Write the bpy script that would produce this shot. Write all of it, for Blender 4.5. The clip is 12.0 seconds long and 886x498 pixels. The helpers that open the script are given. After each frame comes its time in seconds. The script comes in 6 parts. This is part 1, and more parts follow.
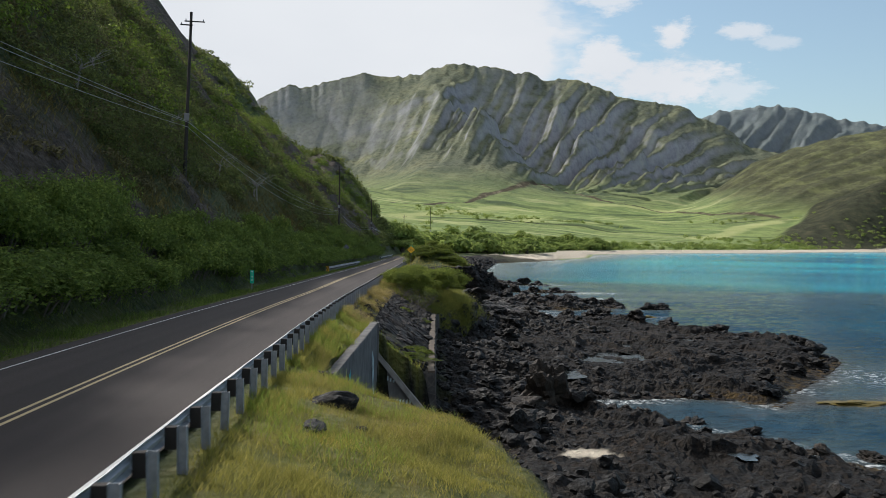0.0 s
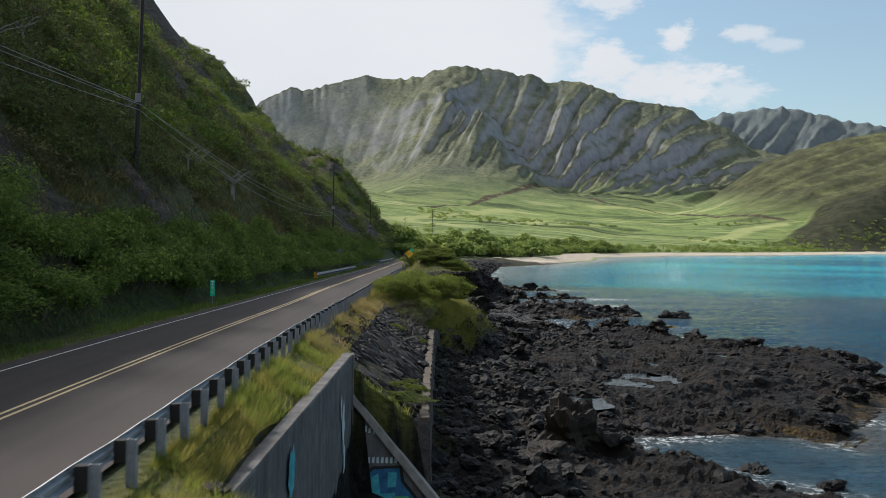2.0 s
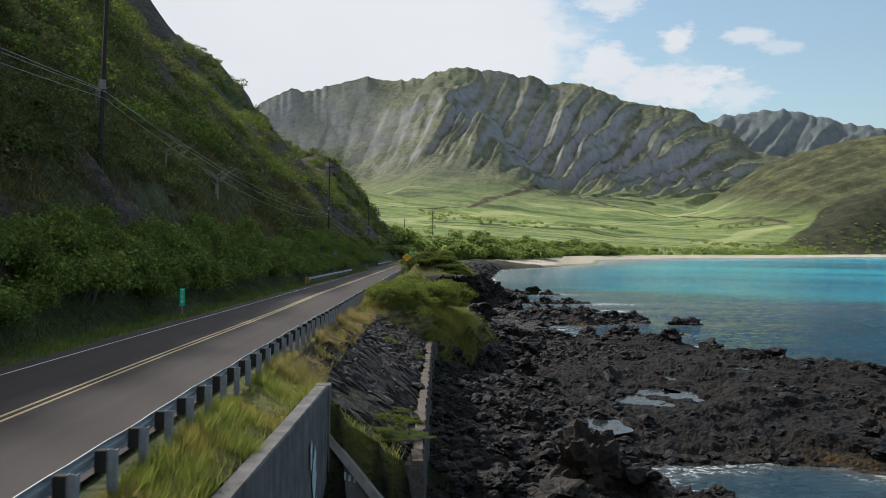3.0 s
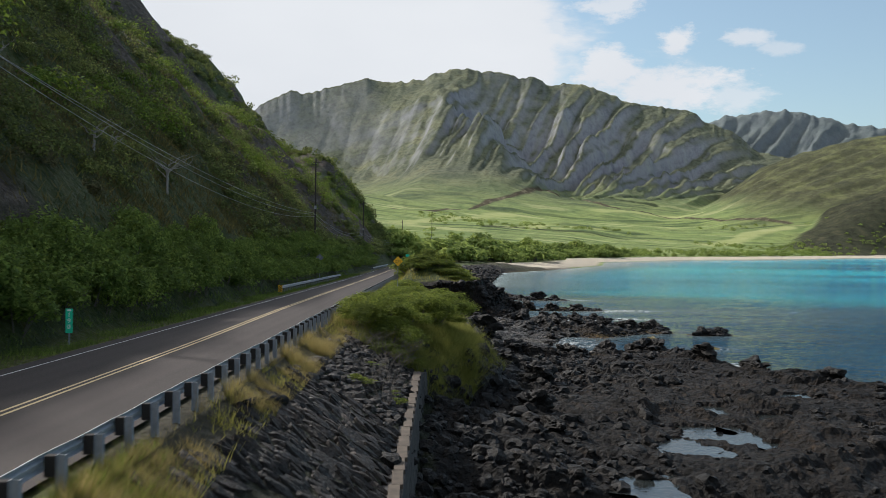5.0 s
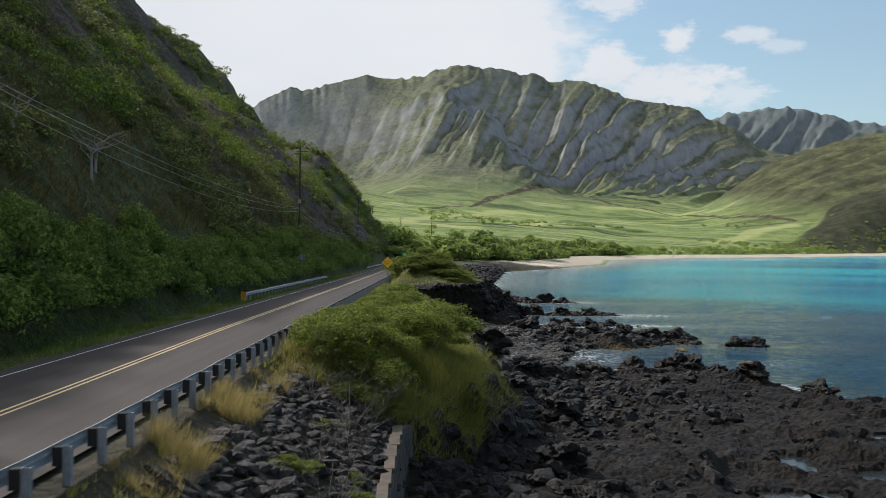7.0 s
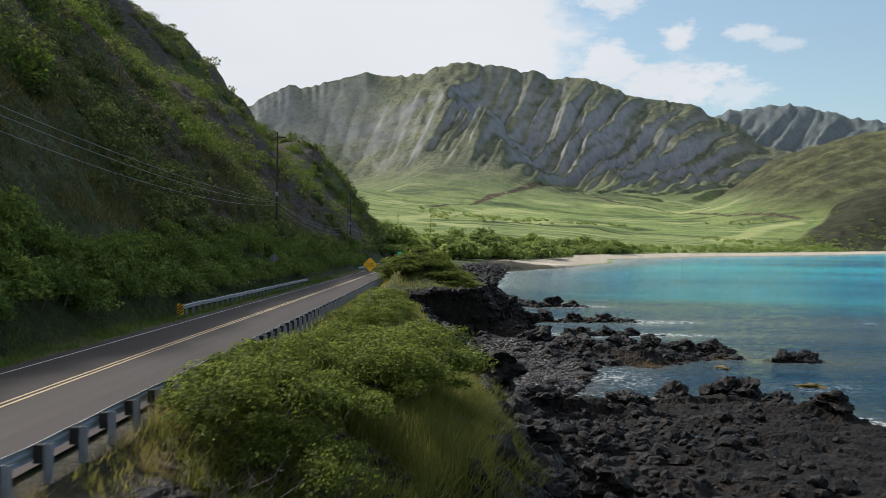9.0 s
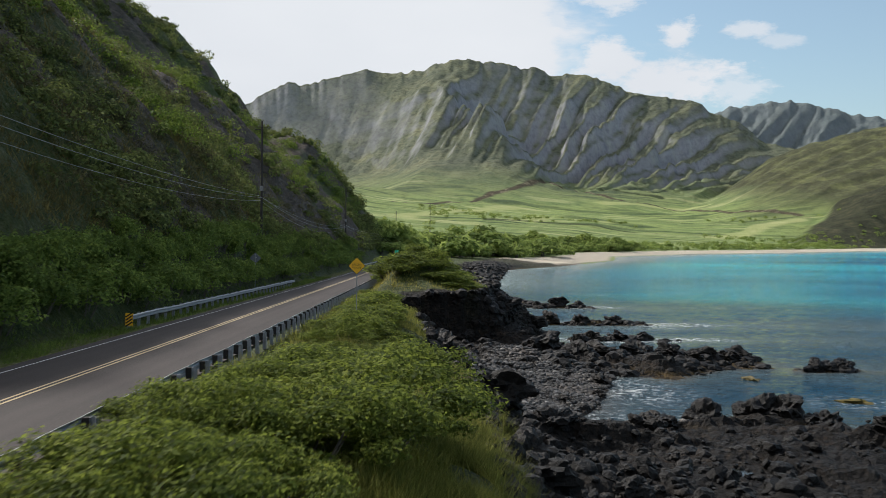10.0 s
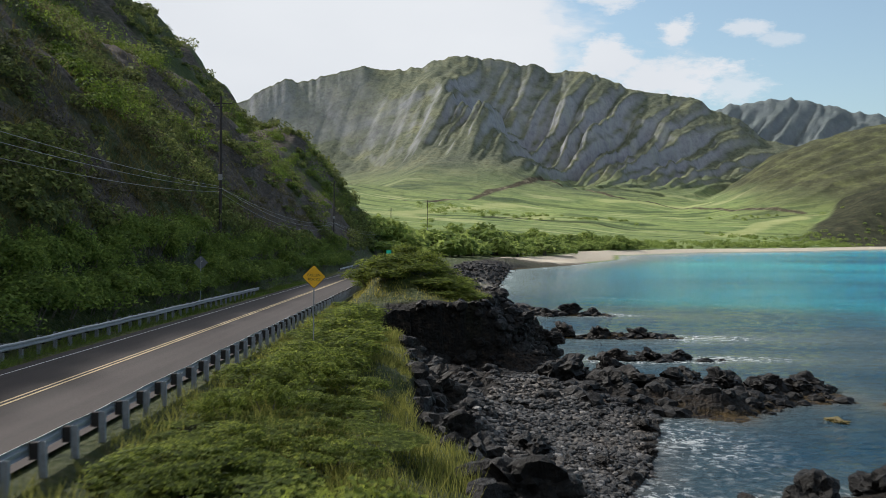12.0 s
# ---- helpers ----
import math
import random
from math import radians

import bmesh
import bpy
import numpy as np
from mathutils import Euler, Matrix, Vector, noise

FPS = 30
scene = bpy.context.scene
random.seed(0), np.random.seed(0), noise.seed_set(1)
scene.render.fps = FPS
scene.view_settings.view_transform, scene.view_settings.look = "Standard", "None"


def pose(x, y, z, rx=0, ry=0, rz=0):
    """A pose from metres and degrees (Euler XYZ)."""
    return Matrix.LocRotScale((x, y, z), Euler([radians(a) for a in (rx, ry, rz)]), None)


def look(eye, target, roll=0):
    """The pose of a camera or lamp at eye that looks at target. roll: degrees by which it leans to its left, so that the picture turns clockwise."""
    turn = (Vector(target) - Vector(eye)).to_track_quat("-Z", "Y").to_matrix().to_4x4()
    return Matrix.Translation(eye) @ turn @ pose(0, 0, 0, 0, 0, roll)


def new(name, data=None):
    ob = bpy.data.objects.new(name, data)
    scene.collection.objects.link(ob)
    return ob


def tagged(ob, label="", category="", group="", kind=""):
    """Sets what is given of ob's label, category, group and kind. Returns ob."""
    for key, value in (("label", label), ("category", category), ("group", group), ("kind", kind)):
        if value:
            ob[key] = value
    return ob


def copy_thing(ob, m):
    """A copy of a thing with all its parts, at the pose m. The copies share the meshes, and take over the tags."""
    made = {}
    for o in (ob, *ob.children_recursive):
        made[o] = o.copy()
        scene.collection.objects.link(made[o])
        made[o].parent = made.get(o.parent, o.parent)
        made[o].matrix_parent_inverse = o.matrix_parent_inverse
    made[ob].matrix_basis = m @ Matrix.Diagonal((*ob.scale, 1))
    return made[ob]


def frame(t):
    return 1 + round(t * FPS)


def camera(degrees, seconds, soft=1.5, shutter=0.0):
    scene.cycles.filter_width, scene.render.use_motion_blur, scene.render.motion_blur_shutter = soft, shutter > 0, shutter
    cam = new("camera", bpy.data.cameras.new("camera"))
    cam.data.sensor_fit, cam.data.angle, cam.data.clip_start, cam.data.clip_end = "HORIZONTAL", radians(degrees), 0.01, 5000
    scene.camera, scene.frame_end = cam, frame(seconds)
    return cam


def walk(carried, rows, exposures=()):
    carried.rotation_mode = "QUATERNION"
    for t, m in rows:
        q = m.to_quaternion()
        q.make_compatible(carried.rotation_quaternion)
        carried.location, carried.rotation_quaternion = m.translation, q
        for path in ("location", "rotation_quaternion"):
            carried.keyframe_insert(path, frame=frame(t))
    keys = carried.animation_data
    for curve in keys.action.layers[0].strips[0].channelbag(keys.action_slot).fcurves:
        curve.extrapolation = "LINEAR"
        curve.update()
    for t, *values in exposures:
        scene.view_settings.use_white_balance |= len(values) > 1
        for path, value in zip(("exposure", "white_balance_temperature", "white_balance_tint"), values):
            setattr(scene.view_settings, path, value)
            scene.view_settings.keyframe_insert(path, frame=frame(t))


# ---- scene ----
cam = camera(50.0, 12.0, soft=0.85, shutter=0.45)
PATH = [
    (0, (3.576, 2.889, 3.914), (3.668, 4.887, 3.886), 1.0),
    (0.5, (3.765, 6.244, 3.897), (3.856, 8.242, 3.869), 0.9),
    (1, (4.02, 9.439, 3.852), (4.108, 11.437, 3.826), 0.9),
    (1.5, (4.222, 12.952, 3.893), (4.31, 14.95, 3.869), 1.0),
    (2, (4.461, 16.346, 3.892), (4.547, 18.344, 3.87), 0.9),
    (2.5, (4.682, 20.164, 3.972), (4.768, 22.162, 3.952), 0.9),
    (3, (4.897, 23.665, 3.981), (4.982, 25.663, 3.963), 1.0),
    (5, (6.165, 40.226, 3.895), (6.248, 42.224, 3.882), 0.8),
    (5.5, (6.485, 44.753, 3.902), (6.567, 46.751, 3.887), 0.8),
    (6, (6.743, 48.793, 3.949), (6.825, 50.791, 3.934), 0.8),
    (6.5, (7.024, 53.212, 3.914), (7.106, 55.211, 3.898), 0.8),
    (7, (7.252, 57.316, 3.937), (7.333, 59.314, 3.919), 0.8),
    (9, (8.464, 75.675, 3.822), (8.544, 77.673, 3.801), 0.7),
    (9.5, (8.782, 80.549, 3.853), (8.862, 82.547, 3.829), 0.7),
    (10, (9.117, 85.399, 3.818), (9.197, 87.398, 3.792), 0.6),
    (10.5, (9.404, 90.538, 3.824), (9.486, 92.536, 3.796), 0.6),
    (11, (9.684, 95.513, 3.793), (9.766, 97.511, 3.764), 0.6),
    (11.5, (9.971, 100.841, 3.796), (10.053, 102.839, 3.766), 0.6),
    (12, (10.289, 105.997, 3.876), (10.372, 107.995, 3.846), 0.6),
]
walk(cam, [(t, look(eye, target, roll)) for t, eye, target, roll in PATH], exposures=[(0.0, 0.13, 6200, 12), (12.0, 0.13, 6200, 12)])

# ---- world and sun ----
SUN_AZ, SUN_EL = -50.0, 41.0          # degrees from +y towards +x, and above the horizon
sun_dir = Vector((math.sin(radians(SUN_AZ)) * math.cos(radians(SUN_EL)),
                  math.cos(radians(SUN_AZ)) * math.cos(radians(SUN_EL)), math.sin(radians(SUN_EL))))
world = bpy.data.worlds.new("sky")
scene.world = world
world.use_nodes = True
wn, wl = world.node_tree.nodes, world.node_tree.links
wn.clear()


def wnode(kind, **props):
    n = wn.new(kind)
    for k, v in props.items():
        n.inputs[k].default_value = v
    return n


sky = wn.new("ShaderNodeTexSky")
sky.sky_type = "NISHITA"
sky.sun_disc = False
sky.sun_elevation, sky.sun_rotation = radians(SUN_EL), radians(SUN_AZ)
sky.air_density, sky.dust_density, sky.ozone_density = 1.0, 1.2, 0.4
SKY_STRENGTH, CLOUD_STRENGTH = 0.115, 0.88
tc = wn.new("ShaderNodeTexCoord")
stretch = wn.new("ShaderNodeMapping")
stretch.inputs["Scale"].default_value = (1.0, 1.0, 2.2)
wl.new(tc.outputs["Generated"], stretch.inputs["Vector"])
cl = wn.new("ShaderNodeTexNoise")
cl.inputs["Scale"].default_value, cl.inputs["Detail"].default_value, cl.inputs["Roughness"].default_value = 5.0, 9.0, 0.55
cl.inputs["Distortion"].default_value = 0.25
wl.new(stretch.outputs[0], cl.inputs["Vector"])
# the cloud bank lies over the sun's side of the sky and thins out to the right
sep = wn.new("ShaderNodeSeparateXYZ")
wl.new(tc.outputs["Generated"], sep.inputs[0])
bank = wn.new("ShaderNodeMapRange")
bank.inputs["From Min"].default_value, bank.inputs["From Max"].default_value = 0.24, 0.06
bank.inputs["To Min"].default_value, bank.inputs["To Max"].default_value = -0.16, 0.30
wl.new(sep.outputs[0], bank.inputs["Value"])
dens = wn.new("ShaderNodeMath")
dens.operation = "ADD"
wl.new(cl.outputs[0], dens.inputs[0])
wl.new(bank.outputs[0], dens.inputs[1])
cover = wn.new("ShaderNodeMapRange")
cover.interpolation_type = "SMOOTHSTEP"
cover.inputs["From Min"].default_value, cover.inputs["From Max"].default_value = 0.47, 0.60
cover.inputs["To Min"].default_value = 0.15         # thin veil over the blue
wl.new(dens.outputs[0], cover.inputs["Value"])
shade = wn.new("ShaderNodeTexNoise")
shade.inputs["Scale"].default_value, shade.inputs["Detail"].default_value = 3.0, 5.0
wl.new(stretch.outputs[0], shade.inputs["Vector"])
tone = wn.new("ShaderNodeMix")
tone.data_type = "RGBA"
tone.inputs[6].default_value, tone.inputs[7].default_value = (0.70, 0.73, 0.75, 1), (0.93, 0.94, 0.92, 1)
wl.new(shade.outputs[0], tone.inputs[0])
skybg, cloudbg, mixbg = wn.new("ShaderNodeBackground"), wn.new("ShaderNodeBackground"), wn.new("ShaderNodeMixShader")
air = wn.new("ShaderNodeMix")
air.data_type, air.blend_type = "RGBA", "MULTIPLY"
air.inputs[0].default_value, air.inputs[7].default_value = 1.0, (0.90, 1.04, 1.0, 1)
wl.new(sky.outputs[0], air.inputs[6])
wl.new(air.outputs[2], skybg.inputs[0])
skybg.inputs[1].default_value = SKY_STRENGTH
wl.new(tone.outputs[2], cloudbg.inputs[0])
cloudbg.inputs[1].default_value = CLOUD_STRENGTH
# single clouds right of the bank: direction east and up, half width and half height
ragged = wn.new("ShaderNodeTexNoise")
ragged.inputs["Scale"].default_value, ragged.inputs["Detail"].default_value, ragged.inputs["Roughness"].default_value = 19.0, 9.0, 0.68
wl.new(stretch.outputs[0], ragged.inputs["Vector"])
most = cover
for ce, cu_, hw, hh, full in ((0.2630, 0.1570, 0.080, 0.026, 1.0), (0.2076, 0.1771, 0.036, 0.034, 1.0), (0.2707, 0.2056, 0.0175, 0.0155, 1.0), (0.3347, 0.2054, 0.022, 0.011, 0.8),
                              (0.3602, 0.1935, 0.020, 0.008, 0.6), (0.1984, 0.2390, 0.040, 0.015, 0.85), (0.1523, 0.2166, 0.020, 0.015, 0.8), (0.3236, 0.1521, 0.036, 0.018, 0.7), (0.50, 0.24, 0.05, 0.015, 0.6)):
    off, size_, far_, soft_, lump = (wn.new("ShaderNodeVectorMath"), wn.new("ShaderNodeVectorMath"), wn.new("ShaderNodeVectorMath"), wn.new("ShaderNodeMath"), wn.new("ShaderNodeMapRange"))
    off.operation, size_.operation, far_.operation, soft_.operation = "SUBTRACT", "DIVIDE", "LENGTH", "SUBTRACT"
    off.inputs[1].default_value = (ce, math.sqrt(1 - ce * ce - cu_ * cu_), cu_)
    size_.inputs[1].default_value = (hw, 0.5, hh)
    wl.new(tc.outputs["Generated"], off.inputs[0])
    wl.new(off.outputs[0], size_.inputs[0])
    wl.new(size_.outputs[0], far_.inputs[0])
    wl.new(ragged.outputs[0], soft_.inputs[0])
    dim = wn.new("ShaderNodeMath")
    dim.operation, dim.inputs[1].default_value = "MULTIPLY", 0.34
    wl.new(far_.outputs["Value"], dim.inputs[0])
    wl.new(dim.outputs[0], soft_.inputs[1])
    lump.interpolation_type = "SMOOTHSTEP"
    lump.inputs["From Min"].default_value, lump.inputs["From Max"].default_value = 0.08, 0.36
    lump.inputs["To Max"].default_value = full
    wl.new(soft_.outputs[0], lump.inputs["Value"])
    both = wn.new("ShaderNodeMath")
    both.operation = "MAXIMUM"
    wl.new(most.outputs[0], both.inputs[0])
    wl.new(lump.outputs[0], both.inputs[1])
    most = both
wl.new(most.outputs[0], mixbg.inputs[0])
wl.new(skybg.outputs[0], mixbg.inputs[1])
wl.new(cloudbg.outputs[0], mixbg.inputs[2])
wout = wn.new("ShaderNodeOutputWorld")
wl.new(mixbg.outputs[0], wout.inputs[0])

sun = new("sun", bpy.data.lights.new("sun", "SUN"))
sun.data.energy, sun.data.angle, sun.data.color = 4.7, radians(2.5), (1.0, 0.93, 0.82)
sun.matrix_world = look(sun_dir * 100, (0, 0, 0))


# ---- materials ----
class Mat:
    """A small builder for node materials."""

    def __init__(self, name, rough=0.8, metal=0.0, spec=0.4):
        self.m = bpy.data.materials.new(name)
        self.m.use_nodes = True
        self.n, self.l = self.m.node_tree.nodes, self.m.node_tree.links
        self.b = self.n["Principled BSDF"]
        self.out = self.n["Material Output"]
        self.b.inputs["Roughness"].default_value = rough
        self.b.inputs["Metallic"].default_value = metal
        self.b.inputs["Specular IOR Level"].default_value = spec
        self.pos = self.n.new("ShaderNodeNewGeometry").outputs["Position"]

    def put(self, sock, value):
        if isinstance(value, (int, float)):
            sock.default_value = value
        elif isinstance(value, tuple):
            sock.default_value = (*value, 1.0) if len(value) == 3 and sock.type == "RGBA" else value
        else:
            self.l.new(value, sock)

    def noise(self, scale, detail=5.0, rough=0.6, where=None, stretch=None, distort=0.0):
        n = self.n.new("ShaderNodeTexNoise")
        n.inputs["Scale"].default_value, n.inputs["Detail"].default_value = scale, detail
        n.inputs["Roughness"].default_value, n.inputs["Distortion"].default_value = rough, distort
        self.l.new(self.scaled(stretch, where) if stretch else (where or self.pos), n.inputs["Vector"])
        return n.outputs[0]

    def scaled(self, s, where=None):
        mp = self.n.new("ShaderNodeMapping")
        mp.inputs["Scale"].default_value = s
        self.l.new(where or self.pos, mp.inputs["Vector"])
        return mp.outputs[0]

    def cells(self, scale, feature="F1", where=None, random=1.0):
        n = self.n.new("ShaderNodeTexVoronoi")
        n.feature = feature
        n.inputs["Scale"].default_value, n.inputs["Randomness"].default_value = scale, random
        self.l.new(where or self.pos, n.inputs["Vector"])
        return n.outputs["Distance"]

    def ramp(self, value, *stops):
        r = self.n.new("ShaderNodeValToRGB")
        e = r.color_ramp.elements
        while len(e) < len(stops):
            e.new(0.5)
        for k, (p, c) in enumerate(stops):
            e[k].position = p
            e[k].color = (*c, 1.0) if isinstance(c, tuple) else (c, c, c, 1.0)
        self.l.new(value, r.inputs[0])
        return r.outputs[0]

    def mix(self, fac, a, b, how="MIX"):
        x = self.n.new("ShaderNodeMix")
        x.data_type, x.blend_type = "RGBA", how
        self.put(x.inputs[0], fac)
        self.put(x.inputs[6], a)
        self.put(x.inputs[7], b)
        return x.outputs[2]

    def math(self, op, a, b=0.0):
        x = self.n.new("ShaderNodeMath")
        x.operation = op
        self.put(x.inputs[0], a)
        self.put(x.inputs[1], b)
        return x.outputs[0]

    def attr(self, name):
        a = self.n.new("ShaderNodeAttribute")
        a.attribute_name = name
        return a.outputs["Fac"]

    def xyz(self, where=None):
        s = self.n.new("ShaderNodeSeparateXYZ")
        self.l.new(where or self.pos, s.inputs[0])
        return s.outputs

    def randoms(self, island=False):
        if island:
            return self.n.new("ShaderNodeNewGeometry").outputs["Random Per Island"]
        return self.n.new("ShaderNodeObjectInfo").outputs["Random"]

    def bump(self, height, strength=0.5, distance=0.1):
        b = self.n.new("ShaderNodeBump")
        b.inputs["Strength"].default_value, b.inputs["Distance"].default_value = strength, distance
        self.l.new(height, b.inputs["Height"])
        self.l.new(b.outputs[0], self.b.inputs["Normal"])
        return self

    def color(self, c):
        self.put(self.b.inputs["Base Color"], c)
        return self

    def leaf(self, c, amount=0.35):
        """Thin leaves: some of the light passes through."""
        t = self.n.new("ShaderNodeBsdfTranslucent")
        self.put(t.inputs["Color"], c)
        mx = self.n.new("ShaderNodeMixShader")
        mx.inputs[0].default_value = amount
        self.l.new(self.b.outputs[0], mx.inputs[1])
        self.l.new(t.outputs[0], mx.inputs[2])
        self.l.new(mx.outputs[0], self.out.inputs["Surface"])
        return self


def plain(name, c, rough=0.6, metal=0.0, vary=0.12, scale=3.0, spec=0.4):
    m = Mat(name, rough, metal, spec)
    n = m.noise(scale, 6.0)
    lo, hi = tuple(v * (1 - vary) for v in c), tuple(min(1.0, v * (1 + vary)) for v in c)
    m.color(m.ramp(n, (0.3, lo), (0.7, hi)))
    return m.bump(m.noise(scale * 12, 3.0), 0.12, 0.02).m


def leaf_material(name, dark, mid, light, amount=0.35, patch=0.25):
    m = Mat(name, 0.7, 0.0, 0.12)
    isl = m.ramp(m.randoms(True), (0.0, dark), (0.55, mid), (1.0, light))
    big = m.ramp(m.noise(patch, 4.0), (0.32, (0.42, 0.46, 0.45)), (0.52, (0.85, 0.85, 0.80)), (0.68, (1.22, 1.10, 1.0)))
    c = m.mix(1.0, isl, big, "MULTIPLY")
    m.color(c)
    return m.leaf(m.mix(0.5, c, light), amount).m


M_ASPHALT = Mat("asphalt", 0.82, 0.0, 0.35)
_u = M_ASPHALT.attr("across")
_track = M_ASPHALT.ramp(M_ASPHALT.math("ABSOLUTE", M_ASPHALT.math("SUBTRACT", M_ASPHALT.math("ABSOLUTE", _u), 1.65)), (0.0, 0.85), (0.45, 1.0), (0.8, 0.72), (1.0, 0.82))
_grain = M_ASPHALT.ramp(M_ASPHALT.noise(60.0, 3.0), (0.3, (0.028, 0.0212, 0.0198)), (0.7, (0.054, 0.0412, 0.0382)))
_long = M_ASPHALT.ramp(M_ASPHALT.noise(0.35, 6.0, 0.6, None, (1.0, 0.22, 1.0)), (0.3, 0.78), (0.7, 1.12))
M_ASPHALT.color(M_ASPHALT.mix(1.0, M_ASPHALT.mix(1.0, _grain, _track, "MULTIPLY"), _long, "MULTIPLY"))
M_ASPHALT = M_ASPHALT.bump(M_ASPHALT.noise(90.0, 2.0), 0.3, 0.01).m


def paint(name, c):
    m = Mat(name, 0.6)
    worn = m.ramp(m.noise(7.0, 6.0, 0.7), (0.28, 0.35), (0.45, 1.0))
    m.color(m.mix(worn, (0.09, 0.08, 0.07), m.ramp(m.noise(2.0), (0.3, tuple(v * 0.85 for v in c)), (0.7, c))))
    return m.m


M_YELLOW_LINE = paint("yellow_road_paint", (0.58, 0.45, 0.24))
M_WHITE_LINE = paint("white_road_paint", (0.78, 0.78, 0.76))

# ground: soil and short grass, brown outcrops, black lava rock and sand, by where they lie
g = Mat("ground", 0.9, 0.0, 0.22)
_soil = g.ramp(g.noise(1.4, 8.0, 0.65), (0.30, (0.020, 0.034, 0.008)), (0.5, (0.050, 0.068, 0.016)), (0.68, (0.090, 0.090, 0.030)), (0.82, (0.14, 0.125, 0.048)))
_turf = g.ramp(g.noise(0.9, 8.0, 0.7), (0.3, (0.075, 0.095, 0.020)), (0.5, (0.150, 0.155, 0.036)), (0.7, (0.24, 0.20, 0.075)))
_brown = g.ramp(g.noise(0.5, 11.0, 0.75, None, (1.0, 1.0, 2.5)), (0.32, (0.014, 0.011, 0.009)), (0.5, (0.060, 0.046, 0.036)), (0.68, (0.15, 0.120, 0.092)))
_lava = g.ramp(g.noise(1.5, 12.0, 0.78), (0.37, (0.0013, 0.0012, 0.0012)), (0.48, (0.0052, 0.0045, 0.0040)), (0.58, (0.021, 0.0165, 0.0128)), (0.68, (0.095, 0.074, 0.057)))
_lava = g.mix(1.0, _lava, g.ramp(g.noise(0.16, 5.0, 0.6), (0.34, (0.50, 0.50, 0.52)), (0.52, (0.95, 0.92, 0.88)), (0.68, (1.6, 1.38, 1.15))), "MULTIPLY")
_lava = g.mix(g.math("MULTIPLY", g.attr("weed"), g.ramp(g.noise(0.9, 8.0, 0.75), (0.46, 0.0), (0.58, 0.85))), _lava, (0.085, 0.052, 0.010))
_sand = g.ramp(g.noise(0.6, 7.0), (0.3, (0.50, 0.43, 0.33)), (0.7, (0.74, 0.66, 0.53)))
_c = g.mix(g.attr("turf"), _soil, _turf)
_c = g.mix(g.attr("outcrop"), _c, _brown)
_c = g.mix(g.attr("rock"), _c, _lava)
_c = g.mix(g.attr("sand"), _c, _sand)
g.color(_c)
g.put(g.b.inputs["Roughness"], g.ramp(g.noise(3.0, 4.0), (0.3, 0.55), (0.7, 0.95)))
_h = g.math("ADD", g.noise(2.2, 10.0, 0.72), g.math("MULTIPLY", g.cells(3.5), 0.5))
M_GROUND = g.bump(_h, 1.0, 0.5).m

# valley and mountains
v = Mat("valley", 0.95, 0.0, 0.15)
_x, _y, _z = v.xyz()
_nz = v.n.new("ShaderNodeNewGeometry").outputs["Normal"]
_steep = v.ramp(v.xyz(_nz)[2], (0.40, 1.0), (0.74, 0.0))
_field = v.ramp(v.noise(0.0075, 5.0, 0.5, None, (0.5, 2.6, 1.0), 0.6), (0.32, (0.070, 0.115, 0.050)), (0.40, (0.16, 0.22, 0.080)), (0.48, (0.34, 0.42, 0.145)), (0.55, (0.20, 0.285, 0.100)), (0.62, (0.43, 0.48, 0.20)), (0.74, (0.53, 0.53, 0.27)))
_scrub = v.ramp(v.noise(0.05, 9.0, 0.75), (0.36, 0.68), (0.50, 1.0))
_low = v.mix(1.0, _field, _scrub, "MULTIPLY")
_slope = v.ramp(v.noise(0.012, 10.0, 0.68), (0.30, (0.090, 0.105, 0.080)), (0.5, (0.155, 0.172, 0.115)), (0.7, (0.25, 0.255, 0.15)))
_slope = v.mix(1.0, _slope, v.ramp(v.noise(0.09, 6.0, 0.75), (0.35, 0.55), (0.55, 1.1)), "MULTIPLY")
# steep rock, made paler and bluer: distance haze painted into the colour
_hazy_rock = v.ramp(v.noise(0.02, 10.0, 0.7, None, (1.0, 1.0, 0.35)), (0.30, (0.28, 0.282, 0.33)), (0.52, (0.37, 0.38, 0.41)), (0.75, (0.42, 0.435, 0.37)))
_hazy_rock = v.mix(1.0, _hazy_rock, v.ramp(v.noise(0.075, 9.0, 0.75), (0.36, 0.78), (0.54, 1.10)), "MULTIPLY")
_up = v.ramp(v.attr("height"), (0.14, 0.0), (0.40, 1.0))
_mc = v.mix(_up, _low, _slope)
_mc = v.mix(v.math("MULTIPLY", _steep, _up), _mc, _hazy_rock)
# back range: the haze of distance is put into its bluish base colour
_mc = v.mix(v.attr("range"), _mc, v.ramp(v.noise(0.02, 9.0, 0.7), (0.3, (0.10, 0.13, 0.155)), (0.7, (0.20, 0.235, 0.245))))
# dark heath on the right ridge, with cloud shadow put into its colour
_mc = v.mix(v.attr("heath_shade"), _mc, v.ramp(v.noise(0.022, 9.0, 0.7), (0.32, (0.050, 0.056, 0.034)), (0.50, (0.100, 0.105, 0.055)), (0.68, (0.20, 0.215, 0.09))))
_mc = v.mix(v.attr("brush"), _mc, v.ramp(v.noise(0.05, 8.0, 0.7), (0.35, (0.030, 0.034, 0.020)), (0.55, (0.062, 0.066, 0.036)), (0.72, (0.12, 0.11, 0.06))))
_mc = v.mix(v.attr("mown"), _mc, v.ramp(v.noise(0.03, 5.0), (0.3, (0.36, 0.42, 0.15)), (0.7, (0.50, 0.52, 0.24))))
